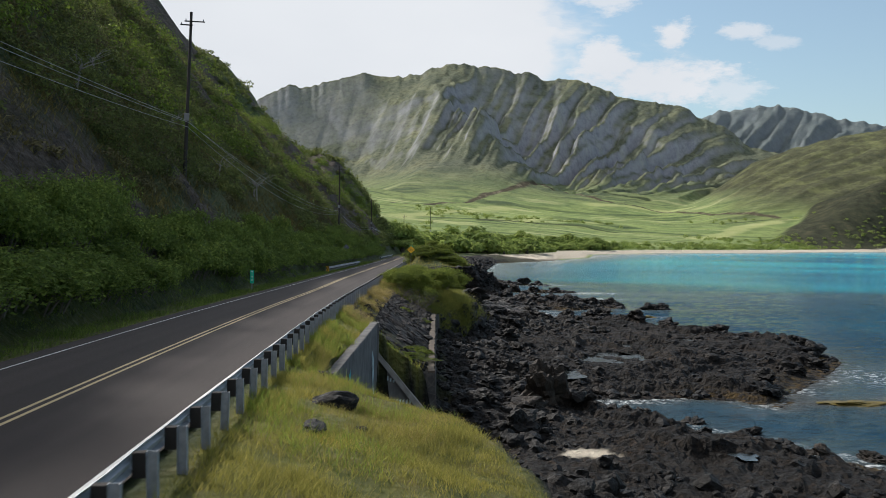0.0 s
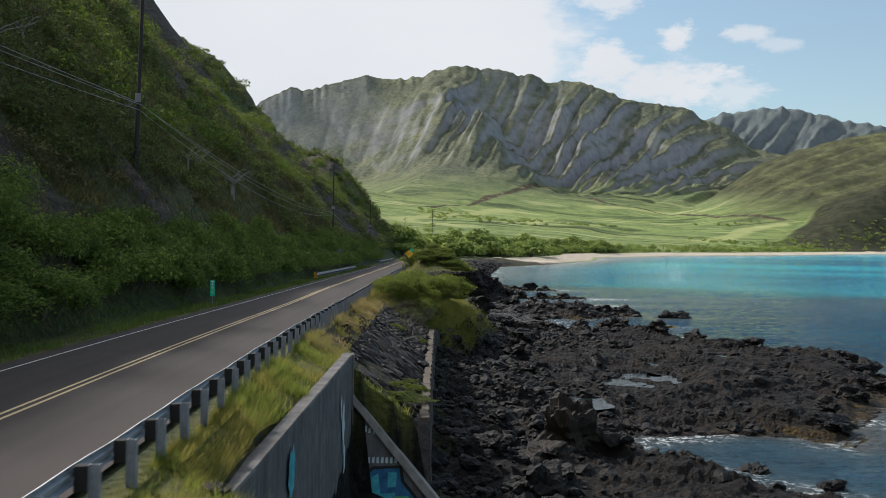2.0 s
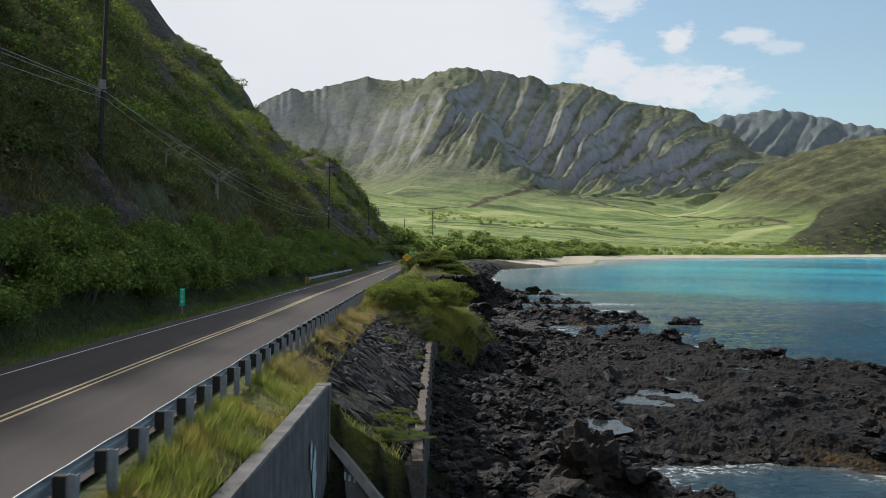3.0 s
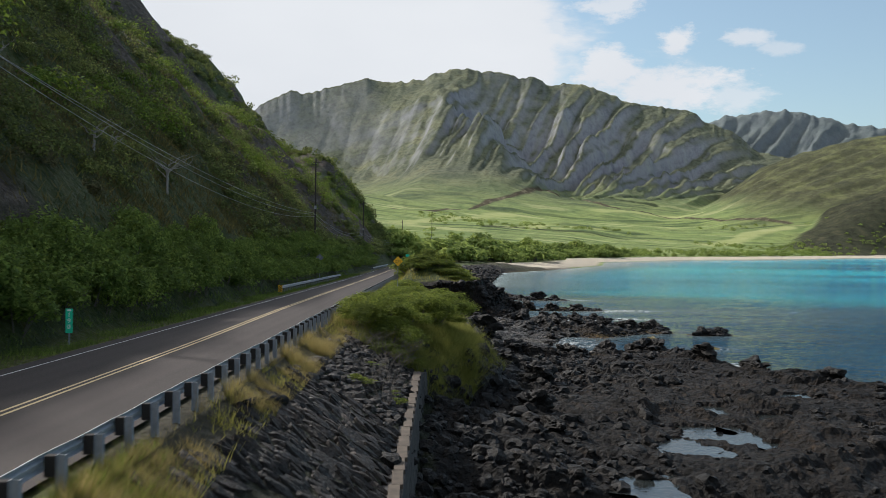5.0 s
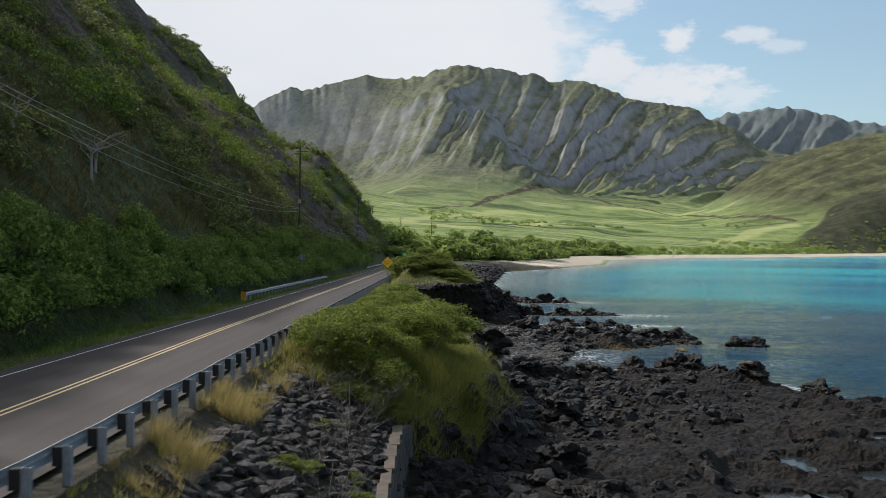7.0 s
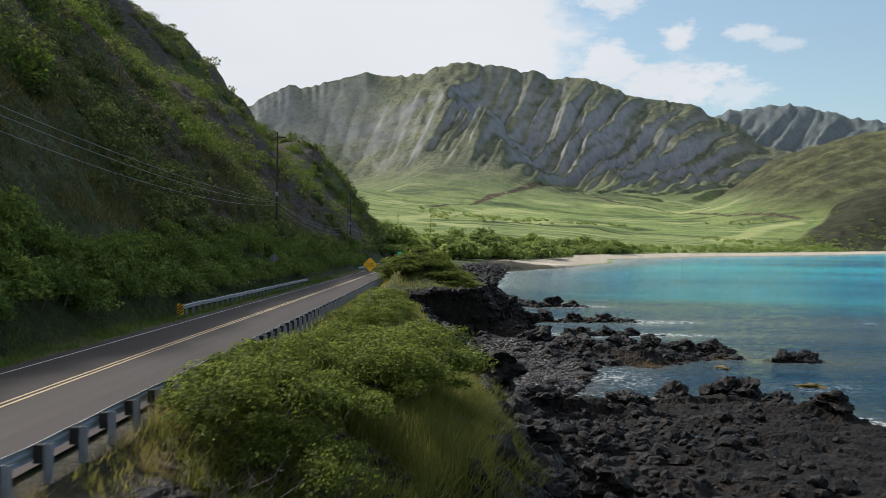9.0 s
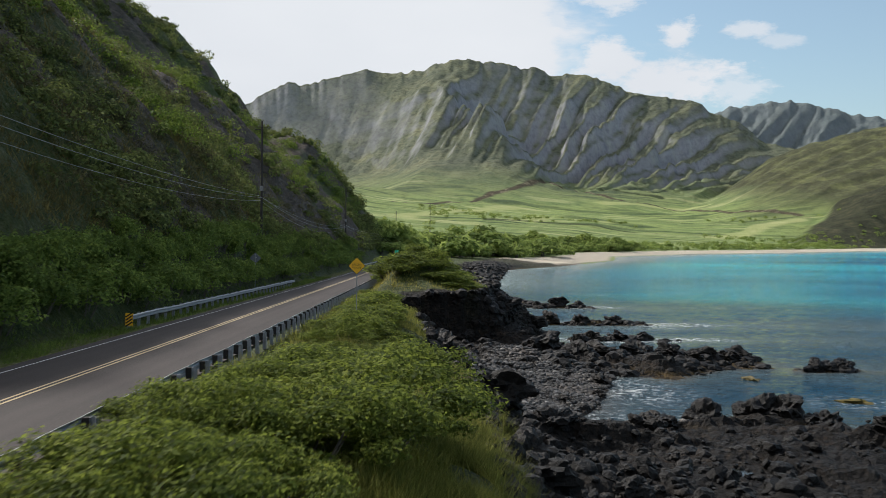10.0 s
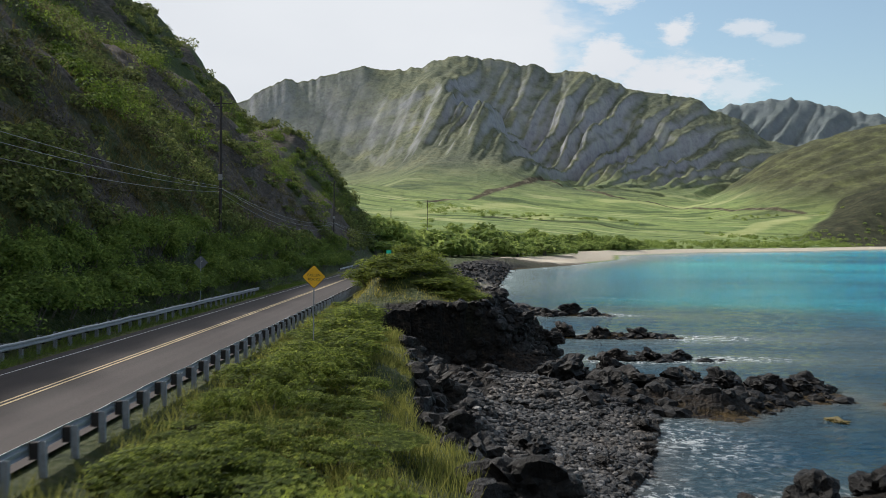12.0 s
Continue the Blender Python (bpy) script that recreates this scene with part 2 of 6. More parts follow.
_mc = v.mix(v.math("MULTIPLY", v.attr("hedge"), v.ramp(v.noise(0.05, 6.0), (0.35, 0.3), (0.5, 1.0))), _mc, (0.055, 0.075, 0.030))
_mc = v.mix(v.attr("track"), _mc, v.ramp(v.noise(0.06, 6.0), (0.35, (0.062, 0.056, 0.034)), (0.55, (0.115, 0.095, 0.062)), (0.7, (0.36, 0.32, 0.21))))
_mc = v.mix(v.attr("sand"), _mc, (0.72, 0.64, 0.52))
v.color(_mc)
M_VALLEY = v.bump(v.noise(0.03, 12.0, 0.78), 1.0, 16.0).m

# the sea: clear shallow water, turquoise over sand, deep blue over rock
w = Mat("sea_water", 0.06, 0.0, 0.5)
w.b.inputs["IOR"].default_value = 1.33
_dep = w.attr("depth")
_far = w.attr("far")
_base = w.ramp(_dep, (0.0, (0.110, 0.120, 0.120)), (0.12, (0.045, 0.088, 0.115)), (0.5, (0.006, 0.058, 0.112)), (1.0, (0.002, 0.060, 0.135)))
_cyan = w.ramp(w.noise(0.010, 5.0, 0.6, None, (0.45, 1.0, 1.0)), (0.34, (0.002, 0.15, 0.31)), (0.5, (0.003, 0.36, 0.52)), (0.66, (0.008, 0.58, 0.68)))
# pale: shallows over sand, with some sky glare put into the colour
_wc = w.mix(w.attr("pale"), w.mix(_far, _base, _cyan), (0.36, 0.46, 0.45))
_foam = w.math("MULTIPLY", w.attr("foam"), w.ramp(w.noise(1.3, 8.0, 0.75, None, None, 0.6), (0.50, 0.0), (0.60, 1.0)))
w.color(w.mix(_foam, _wc, (0.75, 0.78, 0.78)))
w.put(w.b.inputs["Roughness"], w.mix(_foam, (0.06, 0.06, 0.06), (0.7, 0.7, 0.7)))
_wave = w.math("ADD", w.noise(0.62, 7.0, 0.66, None, (0.5, 1.5, 1.0)), w.math("MULTIPLY", w.noise(0.16, 4.0, 0.6, None, (1.0, 2.0, 1.0)), 2.4))
_wave = w.math("ADD", _wave, w.math("MULTIPLY", w.noise(2.4, 4.0, 0.6, None, (0.55, 1.6, 1.0)), 0.30))
M_SEA = w.bump(_wave, 1.0, 1.1).m

M_STEEL = plain("galvanised_steel", (0.36, 0.375, 0.40), 0.55, 0.6, 0.15, 4.0)
M_STEEL_POST = plain("weathered_galvanised_post", (0.26, 0.275, 0.30), 0.65, 0.3, 0.2, 6.0)
M_BLOCK = plain("dark_wood_block", (0.018, 0.015, 0.014), 0.85)
M_CONCRETE = Mat("weathered_concrete", 0.9)
_k = M_CONCRETE
_cc = _k.ramp(_k.noise(1.2, 8.0, 0.65), (0.3, (0.085, 0.080, 0.080)), (0.55, (0.15, 0.145, 0.142)), (0.75, (0.22, 0.21, 0.20)))
_cs = _k.ramp(_k.noise(2.0, 6.0, 0.7, None, (1.0, 1.0, 0.12)), (0.35, 0.6), (0.6, 1.0))
_k.color(_k.mix(1.0, _cc, _cs, "MULTIPLY"))
M_CONCRETE = _k.bump(_k.noise(14.0, 5.0), 0.25, 0.03).m
M_COPING = plain("pale_concrete", (0.26, 0.245, 0.23), 0.9, 0.0, 0.25, 2.5)

# ---- the lie of the land ----
SEA = -9.2


def smooth(a, b, x):
    t = np.clip((np.asarray(x, float) - a) / (b - a), 0.0, 1.0)
    return t * t * (3 - 2 * t)


def glide(knots):
    """A smooth curve through (x, value) knots, as a function of arrays."""
    xs, ys = np.array([k[0] for k in knots], float), np.array([k[1] for k in knots], float)
    sl = np.gradient(ys, xs)

    def at(q):
        q = np.clip(np.asarray(q, float), xs[0], xs[-1])
        i = np.clip(np.searchsorted(xs, q) - 1, 0, len(xs) - 2)
        h = xs[i + 1] - xs[i]
        t = (q - xs[i]) / h
        return (ys[i] * (1 + 2 * t) * (1 - t) ** 2 + sl[i] * h * t * (1 - t) ** 2
                + ys[i + 1] * t * t * (3 - 2 * t) + sl[i + 1] * h * t * t * (t - 1))
    return at


def steps(knots):
    xs, ys = [k[0] for k in knots], [k[1] for k in knots]
    return lambda q: np.interp(q, xs, ys)


def value_noise(x, y, seed=0):
    xi, yi = np.floor(x).astype(np.int64), np.floor(y).astype(np.int64)
    fx, fy = x - xi, y - yi
    fx, fy = fx * fx * (3 - 2 * fx), fy * fy * (3 - 2 * fy)

    def at(i, j):
        n = (i * 374761393 + j * 668265263 + seed * 974634777) & 0xFFFFFFFF
        n = ((n ^ (n >> 13)) * 1274126177) & 0xFFFFFFFF
        return ((n ^ (n >> 16)) & 0xFFFF) / 65535.0
    a, b, c, d = at(xi, yi), at(xi + 1, yi), at(xi, yi + 1), at(xi + 1, yi + 1)
    return (a * (1 - fx) + b * fx) * (1 - fy) + (c * (1 - fx) + d * fx) * fy


def fbm(x, y, scale, octaves=5, gain=0.5, seed=0):
    """Noise of about -1 to 1; scale: the size of its largest bumps in metres."""
    x, y = np.asarray(x, float) / scale, np.asarray(y, float) / scale
    total, amp, norm = 0.0, 1.0, 0.0
    for k in range(octaves):
        total = total + amp * (2 * value_noise(x + 17.3 * k, y - 9.1 * k, seed + k) - 1)
        norm += amp
        x, y, amp = x * 2.03, y * 2.03, amp * gain
    return total / norm * 1.6


def crags(x, y, scale, octaves=4, seed=0):
    """Sharp-edged noise, 0 to 1."""
    x, y = np.asarray(x, float) / scale, np.asarray(y, float) / scale
    total, amp, norm = 0.0, 1.0, 0.0
    for k in range(octaves):
        total = total + amp * (1 - np.abs(2 * value_noise(x + 5.7 * k, y + 3.9 * k, seed + k) - 1))
        norm += amp
        x, y, amp = x * 2.1, y * 2.1, amp * 0.5
    return total / norm


road_x = glide([(-80, -4.8), (-20, -4.8), (20, -4.85), (50, -4.7), (90, -3.65), (140, -2.15), (190, -0.6), (240, 1.0), (290, 2.7),
                (350, 5.6), (420, 10.5), (560, 24.0), (700, 46.0), (900, 90.0)])
road_z = glide([(-80, 0.35), (-20, 0.22), (20, 0.0), (50, -0.40), (90, -0.95), (140, -1.62), (190, -2.3), (240, -2.95), (290, -3.5),
                (350, -4.0), (420, -4.3), (560, -4.6), (700, -5.0), (900, -5.0)])
RAIL = 4.66                       # posts of the seaward guardrail, from the road's middle

# the bluff between road and rocks: its lip and foot, from the road's middle, and the lip's height
lip_u = steps([(-80, 12.5), (20, 12.4), (25, 11.8), (28, 11.0), (31, 10.0), (32.6, 8.2), (33.8, 5.8), (56.2, 6.9), (56.9, 9.75), (60, 9.8), (97, 10.2), (104, 12.6),
               (112, 14.9), (122, 15.3), (138, 14.8), (150, 13.4), (160, 12.2), (170, 11.2), (182, 9.9), (190.5, 9.6), (193, 17.5), (203, 19.5),
               (222, 17.5), (240, 14), (300, 12), (340, 15), (430, 20), (560, 34), (700, 60), (900, 100)])
lip_z = steps([(-80, -2.4), (20, -2.4), (25, -2.2), (28, -1.8), (31, -1.45), (33.8, -1.22), (56.2, -1.35), (57, -3.9), (97, -4.0), (106, -4.2), (122, -4.6), (150, -4.3), (165, -3.9),
               (190, -3.3), (193, -2.7), (225, -2.6), (240, -4), (300, -5.6), (560, -6.2), (900, -6.5)])
foot_u = steps([(-80, 15.5), (20, 15), (28, 12.9), (31, 11.4), (33.2, 8.8), (34.2, 6.1), (56.2, 7.2), (56.9, 10.4), (97, 10.9), (104, 14.4), (112, 17.2), (122, 17.8), (138, 17.2),
                (150, 16.0), (160, 14.4), (170, 12.9), (182, 11.0), (191, 10.6), (193.5, 20.5), (203, 25.5), (222, 24.5), (240, 19), (300, 18.5), (340, 24),
                (430, 32), (560, 48), (700, 85), (900, 130)])
rough_edge = steps([(-80, 0.6), (26, 0.5), (31, 0.0), (98, 0.0), (106, 0.8), (150, 1.2), (240, 1.6), (400, 3), (900, 5)])

SHORE = [(-900, -90), (42, -90), (36, 30), (34, 52), (31.5, 57), (26, 64.5), (22.2, 69.5), (18.6, 73.6), (17.8, 76.2), (20.5, 79.0), (27, 80.3), (31, 79), (34, 76), (38, 83),
         (47, 96), (52, 104), (53.5, 118), (49, 128), (44.5, 132), (43, 139), (41, 146), (38.5, 151.5), (36, 153.5), (30, 152.3), (26, 149.3), (22.5, 146.2), (20.4, 145.6),
         (20.2, 148), (21.4, 152.3), (24.5, 159), (27.4, 168.8), (29.6, 175), (31.5, 173.6), (34.4, 171.7), (41, 178.8), (47, 180), (47, 187), (40, 189), (30, 190), (25.5, 198), (27, 209), (24, 222), (22, 240), (24, 300), (33, 335),
         (45, 425), (50, 462), (84, 523), (131, 631), (157, 748), (272, 914), (395, 1032), (642, 1326), (2600, 2600), (2600, 6000), (-900, 6000)]
POOLS = [(29.1, 109.5, 1.0, 1.9), (32.7, 105.9, 1.4, 1.3), (25.8, 101.8, 1.3, 1.7), (25.8, 99.2, 1.4, 1.6), (23.4, 97.3, 1.2, 1.4), (26.8, 98.0, 0.7, 1.0), (23.5, 94.9, 1.1, 1.5), (35.2, 120.7, 0.5, 1.6), (31.7, 113.9, 0.6, 0.7), (37.2, 119.3, 0.8, 0.8), (38.0, 116.7, 0.7, 0.7), (38.7, 115.6, 0.5, 0.7), (28.7, 138.7, 0.5, 0.7), (26.2, 133.3, 0.6, 0.7), (23.1, 132.6, 0.5, 0.7), (29.1, 127.2, 0.5, 0.7), (27.7, 99.3, 1.3, 2.9), (23.4, 95.5, 1.7, 1.7), (18.5, 86.7, 1.4, 2.1), (23.1, 55.0, 0.5, 0.7)]
POOL_Z = SEA + 1.0
REEFS = [(51.8, 178.8, 3.3, 1.7), (36.5, 206, 6.6, 1.5), (38, 227.5, 9.0, 2.0), (31, 228, 3.0, 2.0), (38, 262, 7.0, 3.0), (30, 268, 6.0, 4.0), (47.5, 80, 2.2, 1.0), (40.5, 78.5, 3.0, 1.0)]


def shore_distance(x, y):
    """Metres inside the waterline; negative out at sea."""
    best, inside = np.full(np.shape(x), 1e9), np.zeros(np.shape(x), bool)
    for (ax, ay), (bx, by) in zip(SHORE, SHORE[1:] + SHORE[:1]):
        ex, ey = bx - ax, by - ay
        t = np.clip(((x - ax) * ex + (y - ay) * ey) / (ex * ex + ey * ey), 0, 1)
        best = np.minimum(best, (x - ax - t * ex) ** 2 + (y - ay - t * ey) ** 2)
        if ay != by:
            cross = (ay > y) != (by > y)
            inside ^= cross & (x < ax + (y - ay) * ex / ey)
    d = np.where(inside, 1, -1) * np.sqrt(best)
    for cx, cy, rx, ry in REEFS:
        d = np.maximum(d, (1 - np.sqrt(((x - cx) / rx) ** 2 + ((y - cy) / ry) ** 2)) * min(rx, ry))
    return d


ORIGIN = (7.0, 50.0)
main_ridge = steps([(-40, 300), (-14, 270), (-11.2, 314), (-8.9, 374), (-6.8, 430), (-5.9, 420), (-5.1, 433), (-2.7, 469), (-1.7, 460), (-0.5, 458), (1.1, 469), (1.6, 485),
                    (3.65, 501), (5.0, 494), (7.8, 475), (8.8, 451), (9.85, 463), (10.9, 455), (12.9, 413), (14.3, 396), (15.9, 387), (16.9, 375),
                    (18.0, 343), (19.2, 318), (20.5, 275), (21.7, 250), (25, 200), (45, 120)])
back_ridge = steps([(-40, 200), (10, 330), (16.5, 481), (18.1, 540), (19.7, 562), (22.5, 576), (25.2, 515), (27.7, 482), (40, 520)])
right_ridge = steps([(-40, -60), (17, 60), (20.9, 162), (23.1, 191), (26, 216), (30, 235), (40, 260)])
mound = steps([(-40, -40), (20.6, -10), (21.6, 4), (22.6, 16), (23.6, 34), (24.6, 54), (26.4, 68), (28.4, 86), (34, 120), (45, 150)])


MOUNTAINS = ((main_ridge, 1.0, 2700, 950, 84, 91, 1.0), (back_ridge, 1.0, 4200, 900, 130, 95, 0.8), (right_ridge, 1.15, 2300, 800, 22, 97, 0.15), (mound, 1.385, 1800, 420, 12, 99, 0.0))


def crest_profile(t, steep):
    """Share of a mountain's height, t of its width in front of the crest: a steep headwall over a fan, or a rounded hill."""
    wall = np.interp(t, [-0.5, 0, 0.05, 0.12, 0.22, 0.32, 0.46, 0.75, 1], [0.1, 1, 0.88, 0.70, 0.46, 0.31, 0.19, 0.06, 0])
    return steep * wall + (1 - steep) * np.where(t > 0, 1 - smooth(-0.25, 1.0, t) / 1.0 + 0.104 * np.clip(1 - t, 0, 1), 1 + t)


def flutes(q, pitch, seed):
    """Sharp ribs with sharp gullies between them, of uneven width and height."""
    k = q / pitch + 0.40 * fbm(q, q * 0 + seed, pitch * 2.3, 2, 0.5, seed)
    c = np.floor(k)
    return (1 - np.abs(2 * (k - c) - 1)) * (0.4 + 0.6 * value_noise(c, c * 0, seed + 2))


def hill_back(y):
    """How far the hillside draws back from the road beyond the bend."""
    return np.interp(y, [425, 500, 560, 650, 800, 1000], [0, 7, 19, 42, 71, 108])


def land(x, y):
    """Height of the ground and the shares of turf, outcrop, lava and sand at x, y."""
    x, y = np.asarray(x, float), np.asarray(y, float)
    u, zr = x - road_x(y), road_z(y)
    sd = shore_distance(x, y)
    wob = fbm(x, y, 9.0, 4, 0.55, 11)
    # seaward side
    edge = rough_edge(y)
    ub, uf, zb = lip_u(y) + wob * edge, foot_u(y) + wob * edge * 1.3, lip_z(y)
    top = np.interp(y, [-80, 33, 35, 57, 60, 900], [-0.22, -0.22, -0.30, -0.30, -0.35, -0.35])
    t = np.clip((u - 5.25) / np.maximum(ub - 5.25, 0.1), 0, 1)
    sag = np.interp(y, [-80, 33, 35, 98, 108, 900], [1.5, 1.5, 1.0, 1.0, 1.35, 1.35])
    bluff = (zr + top) * (1 - t ** sag) + zb * t ** sag
    cliff = np.clip((u - ub) / np.maximum(uf - ub, 0.05), 0, 1)
    cz = cliff ** 0.75
    drop = crags(x, y, 3.0, 4, 23) - 0.5
    ledge = np.where(edge > 0, 0.9 * np.sin(np.pi * cliff) * drop * 2, 0)
    # the lava shelf
    inner = smooth(0.0, 4.0, sd)
    level = 0.10 + 0.80 * inner + 0.50 * smooth(4, 20, sd) + inner * (0.62 * fbm(x * 0.8, y * 1.15, 7.5, 4, 0.5, 3) + 0.9 * np.maximum(0, fbm(x, y, 15.0, 3, 0.5, 41) - 0.2) * smooth(70, 100, y))
    tread = level / 0.46 + 0.3 * wob
    ledges = (np.floor(tread) + smooth(0.70, 0.98, tread % 1.0) - 0.3 * wob) * 0.46
    jag = crags(x, y, 2.3, 5, 5) - 0.52
    shelf = SEA + np.where(sd > 0, 0.25 * level + 0.75 * ledges + inner * (0.72 * jag * (0.5 + 0.9 * smooth(-0.3, 0.5, fbm(x, y, 9, 2, 0.5, 45))) + 0.30 * (crags(x, y, 1.0, 3, 47) - 0.5)), level - 0.05)
    slab = fbm(x, y * 1.3, 11.0, 2, 0.5, 49) + 0.25 * jag
    shelf = shelf + np.where(sd > 0, inner * 0.42 * smooth(0.24, 0.32, slab), 0)
    cove = np.exp(-(((x - 21.0) / 6.2) ** 4 + ((y - 161) / 15) ** 4))
    shelf = shelf * (1 - 0.8 * cove) + 0.8 * cove * (SEA + 0.1 + 0.07 * np.clip(sd, 0, 12) + 0.12 * wob)
    for cx, cy, rx, ry in POOLS:
        hole = 1 - np.hypot((x - cx) / rx, (y - cy) / ry) + 0.75 * fbm(x, y, 1.7, 3, 0.55, 7)
        flat = POOL_Z + 0.10 + 0.18 * (shelf - POOL_Z)
        shelf = np.where(sd > 0, shelf + (np.minimum(shelf, flat) - shelf) * smooth(-2.2, -0.5, hole), shelf)
        shelf = np.where(sd > 0, shelf + (np.minimum(shelf, POOL_Z - 0.30) - shelf) * smooth(-0.05, 0.2, hole), shelf)
    pit = smooth(-0.15, 0.25, 1 - np.hypot((x - 14.4) / 2.5, (y - 55.8) / 1.3) + 0.5 * fbm(x, y, 1.6, 3, 0.5, 83))
    shelf = shelf * (1 - pit) + pit * (SEA + 0.95)
    bed = SEA - 0.15 - 0.22 * np.clip(-sd, 0, 12) - 0.01 * np.clip(-sd, 0, 400) + 0.25 * fbm(x, y, 4.0, 3, 0.5, 9)
    low = np.where(sd > 0, shelf, np.maximum(bed, SEA - 6))
    talus = 0.9 * np.exp(-np.clip(u - uf, 0, 50) / 4.0) * (0.6 + 0.6 * crags(x, y, 4.0, 3, 31))
    low = low + np.where(sd > 0, talus, 0)
    right = np.where(u > uf, low, bluff * (1 - cz) + low * cz + ledge)
    head = np.exp(-(((x - 10.5) / 4.8) ** 2 + ((y - 206) / 9) ** 2)) * np.clip((u - 5.25) / 2.0, 0, 1)
    right = right + np.where(u < ub, 3.7 * head, 0) + np.where((u > 6) & (u < ub), (0.10 * wob + 0.16 * fbm(x, y, 3.2, 3, 0.5, 27)) * np.clip(u - 6, 0, 2) * (1 - smooth(56.5, 57.5, y) * (1 - smooth(97, 99, y))), 0)
    # landward side
    d = -u - 3.75 - hill_back(y)
    bumps = fbm(x, y, 34.0, 5, 0.55, 51)
    gully = crags(x * 0.35 + 3, y, 26.0, 4, 61) - 0.55
    rise = np.where(d < 30, 1.25 * np.clip(d - 2.3, 0, None), 1.25 * 27.7 + 0.715 * (d - 30))
    rise = rise + smooth(2, 16, d) * (2.6 * bumps + 3.0 * gully) + smooth(20, 90, d) * 9 * bumps + smooth(1.5, 5, d) * (0.6 * fbm(x, y, 3.0, 4, 0.55, 55) + 2.2 * (crags(x, y, 7.0, 4, 59) - 0.55) * smooth(6, 12, d))
    spur = np.exp(-((y - 455) / 70) ** 2) * smooth(6, 30, d) * 5 * (1 - smooth(40, 90, d))
    rise = rise + 1.9 * smooth(4.6, 6.2, d + 0.8 * fbm(x, y, 6.0, 3, 0.5, 57)) * (1 - smooth(12, 24, d))      # the cut bank above the hedge
    rise = rise - 13.5 * np.exp(-((d - 52) / 16) ** 2) * smooth(170, 330, y) + 6 * smooth(70, 95, d) * smooth(200, 360, y)      # the shoulder below the crest
    # extra height added to the hill so its shadow covers the near road
    rise = rise + 3.2 * smooth(8, 22, d) * (1 - smooth(75, 125, y)) * (1 - smooth(40, 90, d))
    rise = np.minimum(rise + spur, 260)
    rise *= 1 - smooth(820, 1150, y)
    left = zr - 0.12 * smooth(0.0, 0.8, d) + rise
    z = np.where(u > 5.25, right, np.where(u < -3.75, left, zr - 0.10 - 0.015 * np.abs(u)))
    # valley and mountains
    r, az = np.hypot(x - ORIGIN[0], y - ORIGIN[1]), np.degrees(np.arctan2(x - ORIGIN[0], y - ORIGIN[1]))
    inland = np.clip(sd, 0, 1150)
    valley = SEA + 2.6 * smooth(0, 28, sd) + 0.060 * np.clip(inland - 40, 0, None) + 0.000075 * np.clip(inland - 40, 0, None) ** 2
    valley = valley + smooth(60, 400, inland) * (6 * fbm(x, y, 160, 4, 0.5, 71))
    far = valley
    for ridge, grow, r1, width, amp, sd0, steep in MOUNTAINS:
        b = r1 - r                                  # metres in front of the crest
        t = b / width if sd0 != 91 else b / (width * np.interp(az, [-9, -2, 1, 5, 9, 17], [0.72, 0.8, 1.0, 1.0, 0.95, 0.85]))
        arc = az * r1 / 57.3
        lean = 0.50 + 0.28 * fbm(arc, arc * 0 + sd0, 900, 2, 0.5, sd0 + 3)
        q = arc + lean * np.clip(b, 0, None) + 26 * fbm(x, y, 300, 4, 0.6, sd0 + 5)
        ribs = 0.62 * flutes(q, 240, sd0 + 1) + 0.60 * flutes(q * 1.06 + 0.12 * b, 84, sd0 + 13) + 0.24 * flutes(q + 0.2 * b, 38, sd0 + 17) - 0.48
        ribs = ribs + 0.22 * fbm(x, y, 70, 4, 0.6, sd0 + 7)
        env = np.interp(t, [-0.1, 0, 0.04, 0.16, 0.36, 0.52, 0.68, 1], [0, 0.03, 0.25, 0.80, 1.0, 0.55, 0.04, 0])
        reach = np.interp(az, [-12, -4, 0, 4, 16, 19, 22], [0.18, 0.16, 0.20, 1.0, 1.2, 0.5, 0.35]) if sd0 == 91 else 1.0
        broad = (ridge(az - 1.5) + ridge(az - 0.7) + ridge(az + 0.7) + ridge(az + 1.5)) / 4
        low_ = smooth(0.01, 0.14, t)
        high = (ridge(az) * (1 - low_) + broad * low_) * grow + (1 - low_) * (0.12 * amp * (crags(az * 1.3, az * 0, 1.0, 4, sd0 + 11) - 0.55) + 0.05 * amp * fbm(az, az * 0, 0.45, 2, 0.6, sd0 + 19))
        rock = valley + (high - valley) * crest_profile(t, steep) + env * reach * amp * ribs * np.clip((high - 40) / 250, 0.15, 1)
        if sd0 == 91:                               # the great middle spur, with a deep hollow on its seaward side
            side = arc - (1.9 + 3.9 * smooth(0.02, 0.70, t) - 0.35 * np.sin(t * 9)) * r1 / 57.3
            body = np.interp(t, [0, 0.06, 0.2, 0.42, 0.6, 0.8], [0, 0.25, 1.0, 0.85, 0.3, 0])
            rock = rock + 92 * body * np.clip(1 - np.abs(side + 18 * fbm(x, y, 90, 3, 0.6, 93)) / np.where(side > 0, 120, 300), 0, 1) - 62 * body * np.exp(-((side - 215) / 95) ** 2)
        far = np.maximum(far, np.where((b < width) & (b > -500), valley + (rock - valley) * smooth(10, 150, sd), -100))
    inl = smooth(450, 560, y)
    z = np.where(y > 450, np.where(sd > 0, np.where(u < -3.75, np.maximum(left, far * inl + zr * (1 - inl)), z * (1 - smooth(480, 620, y)) + far * smooth(480, 620, y)), z), z)
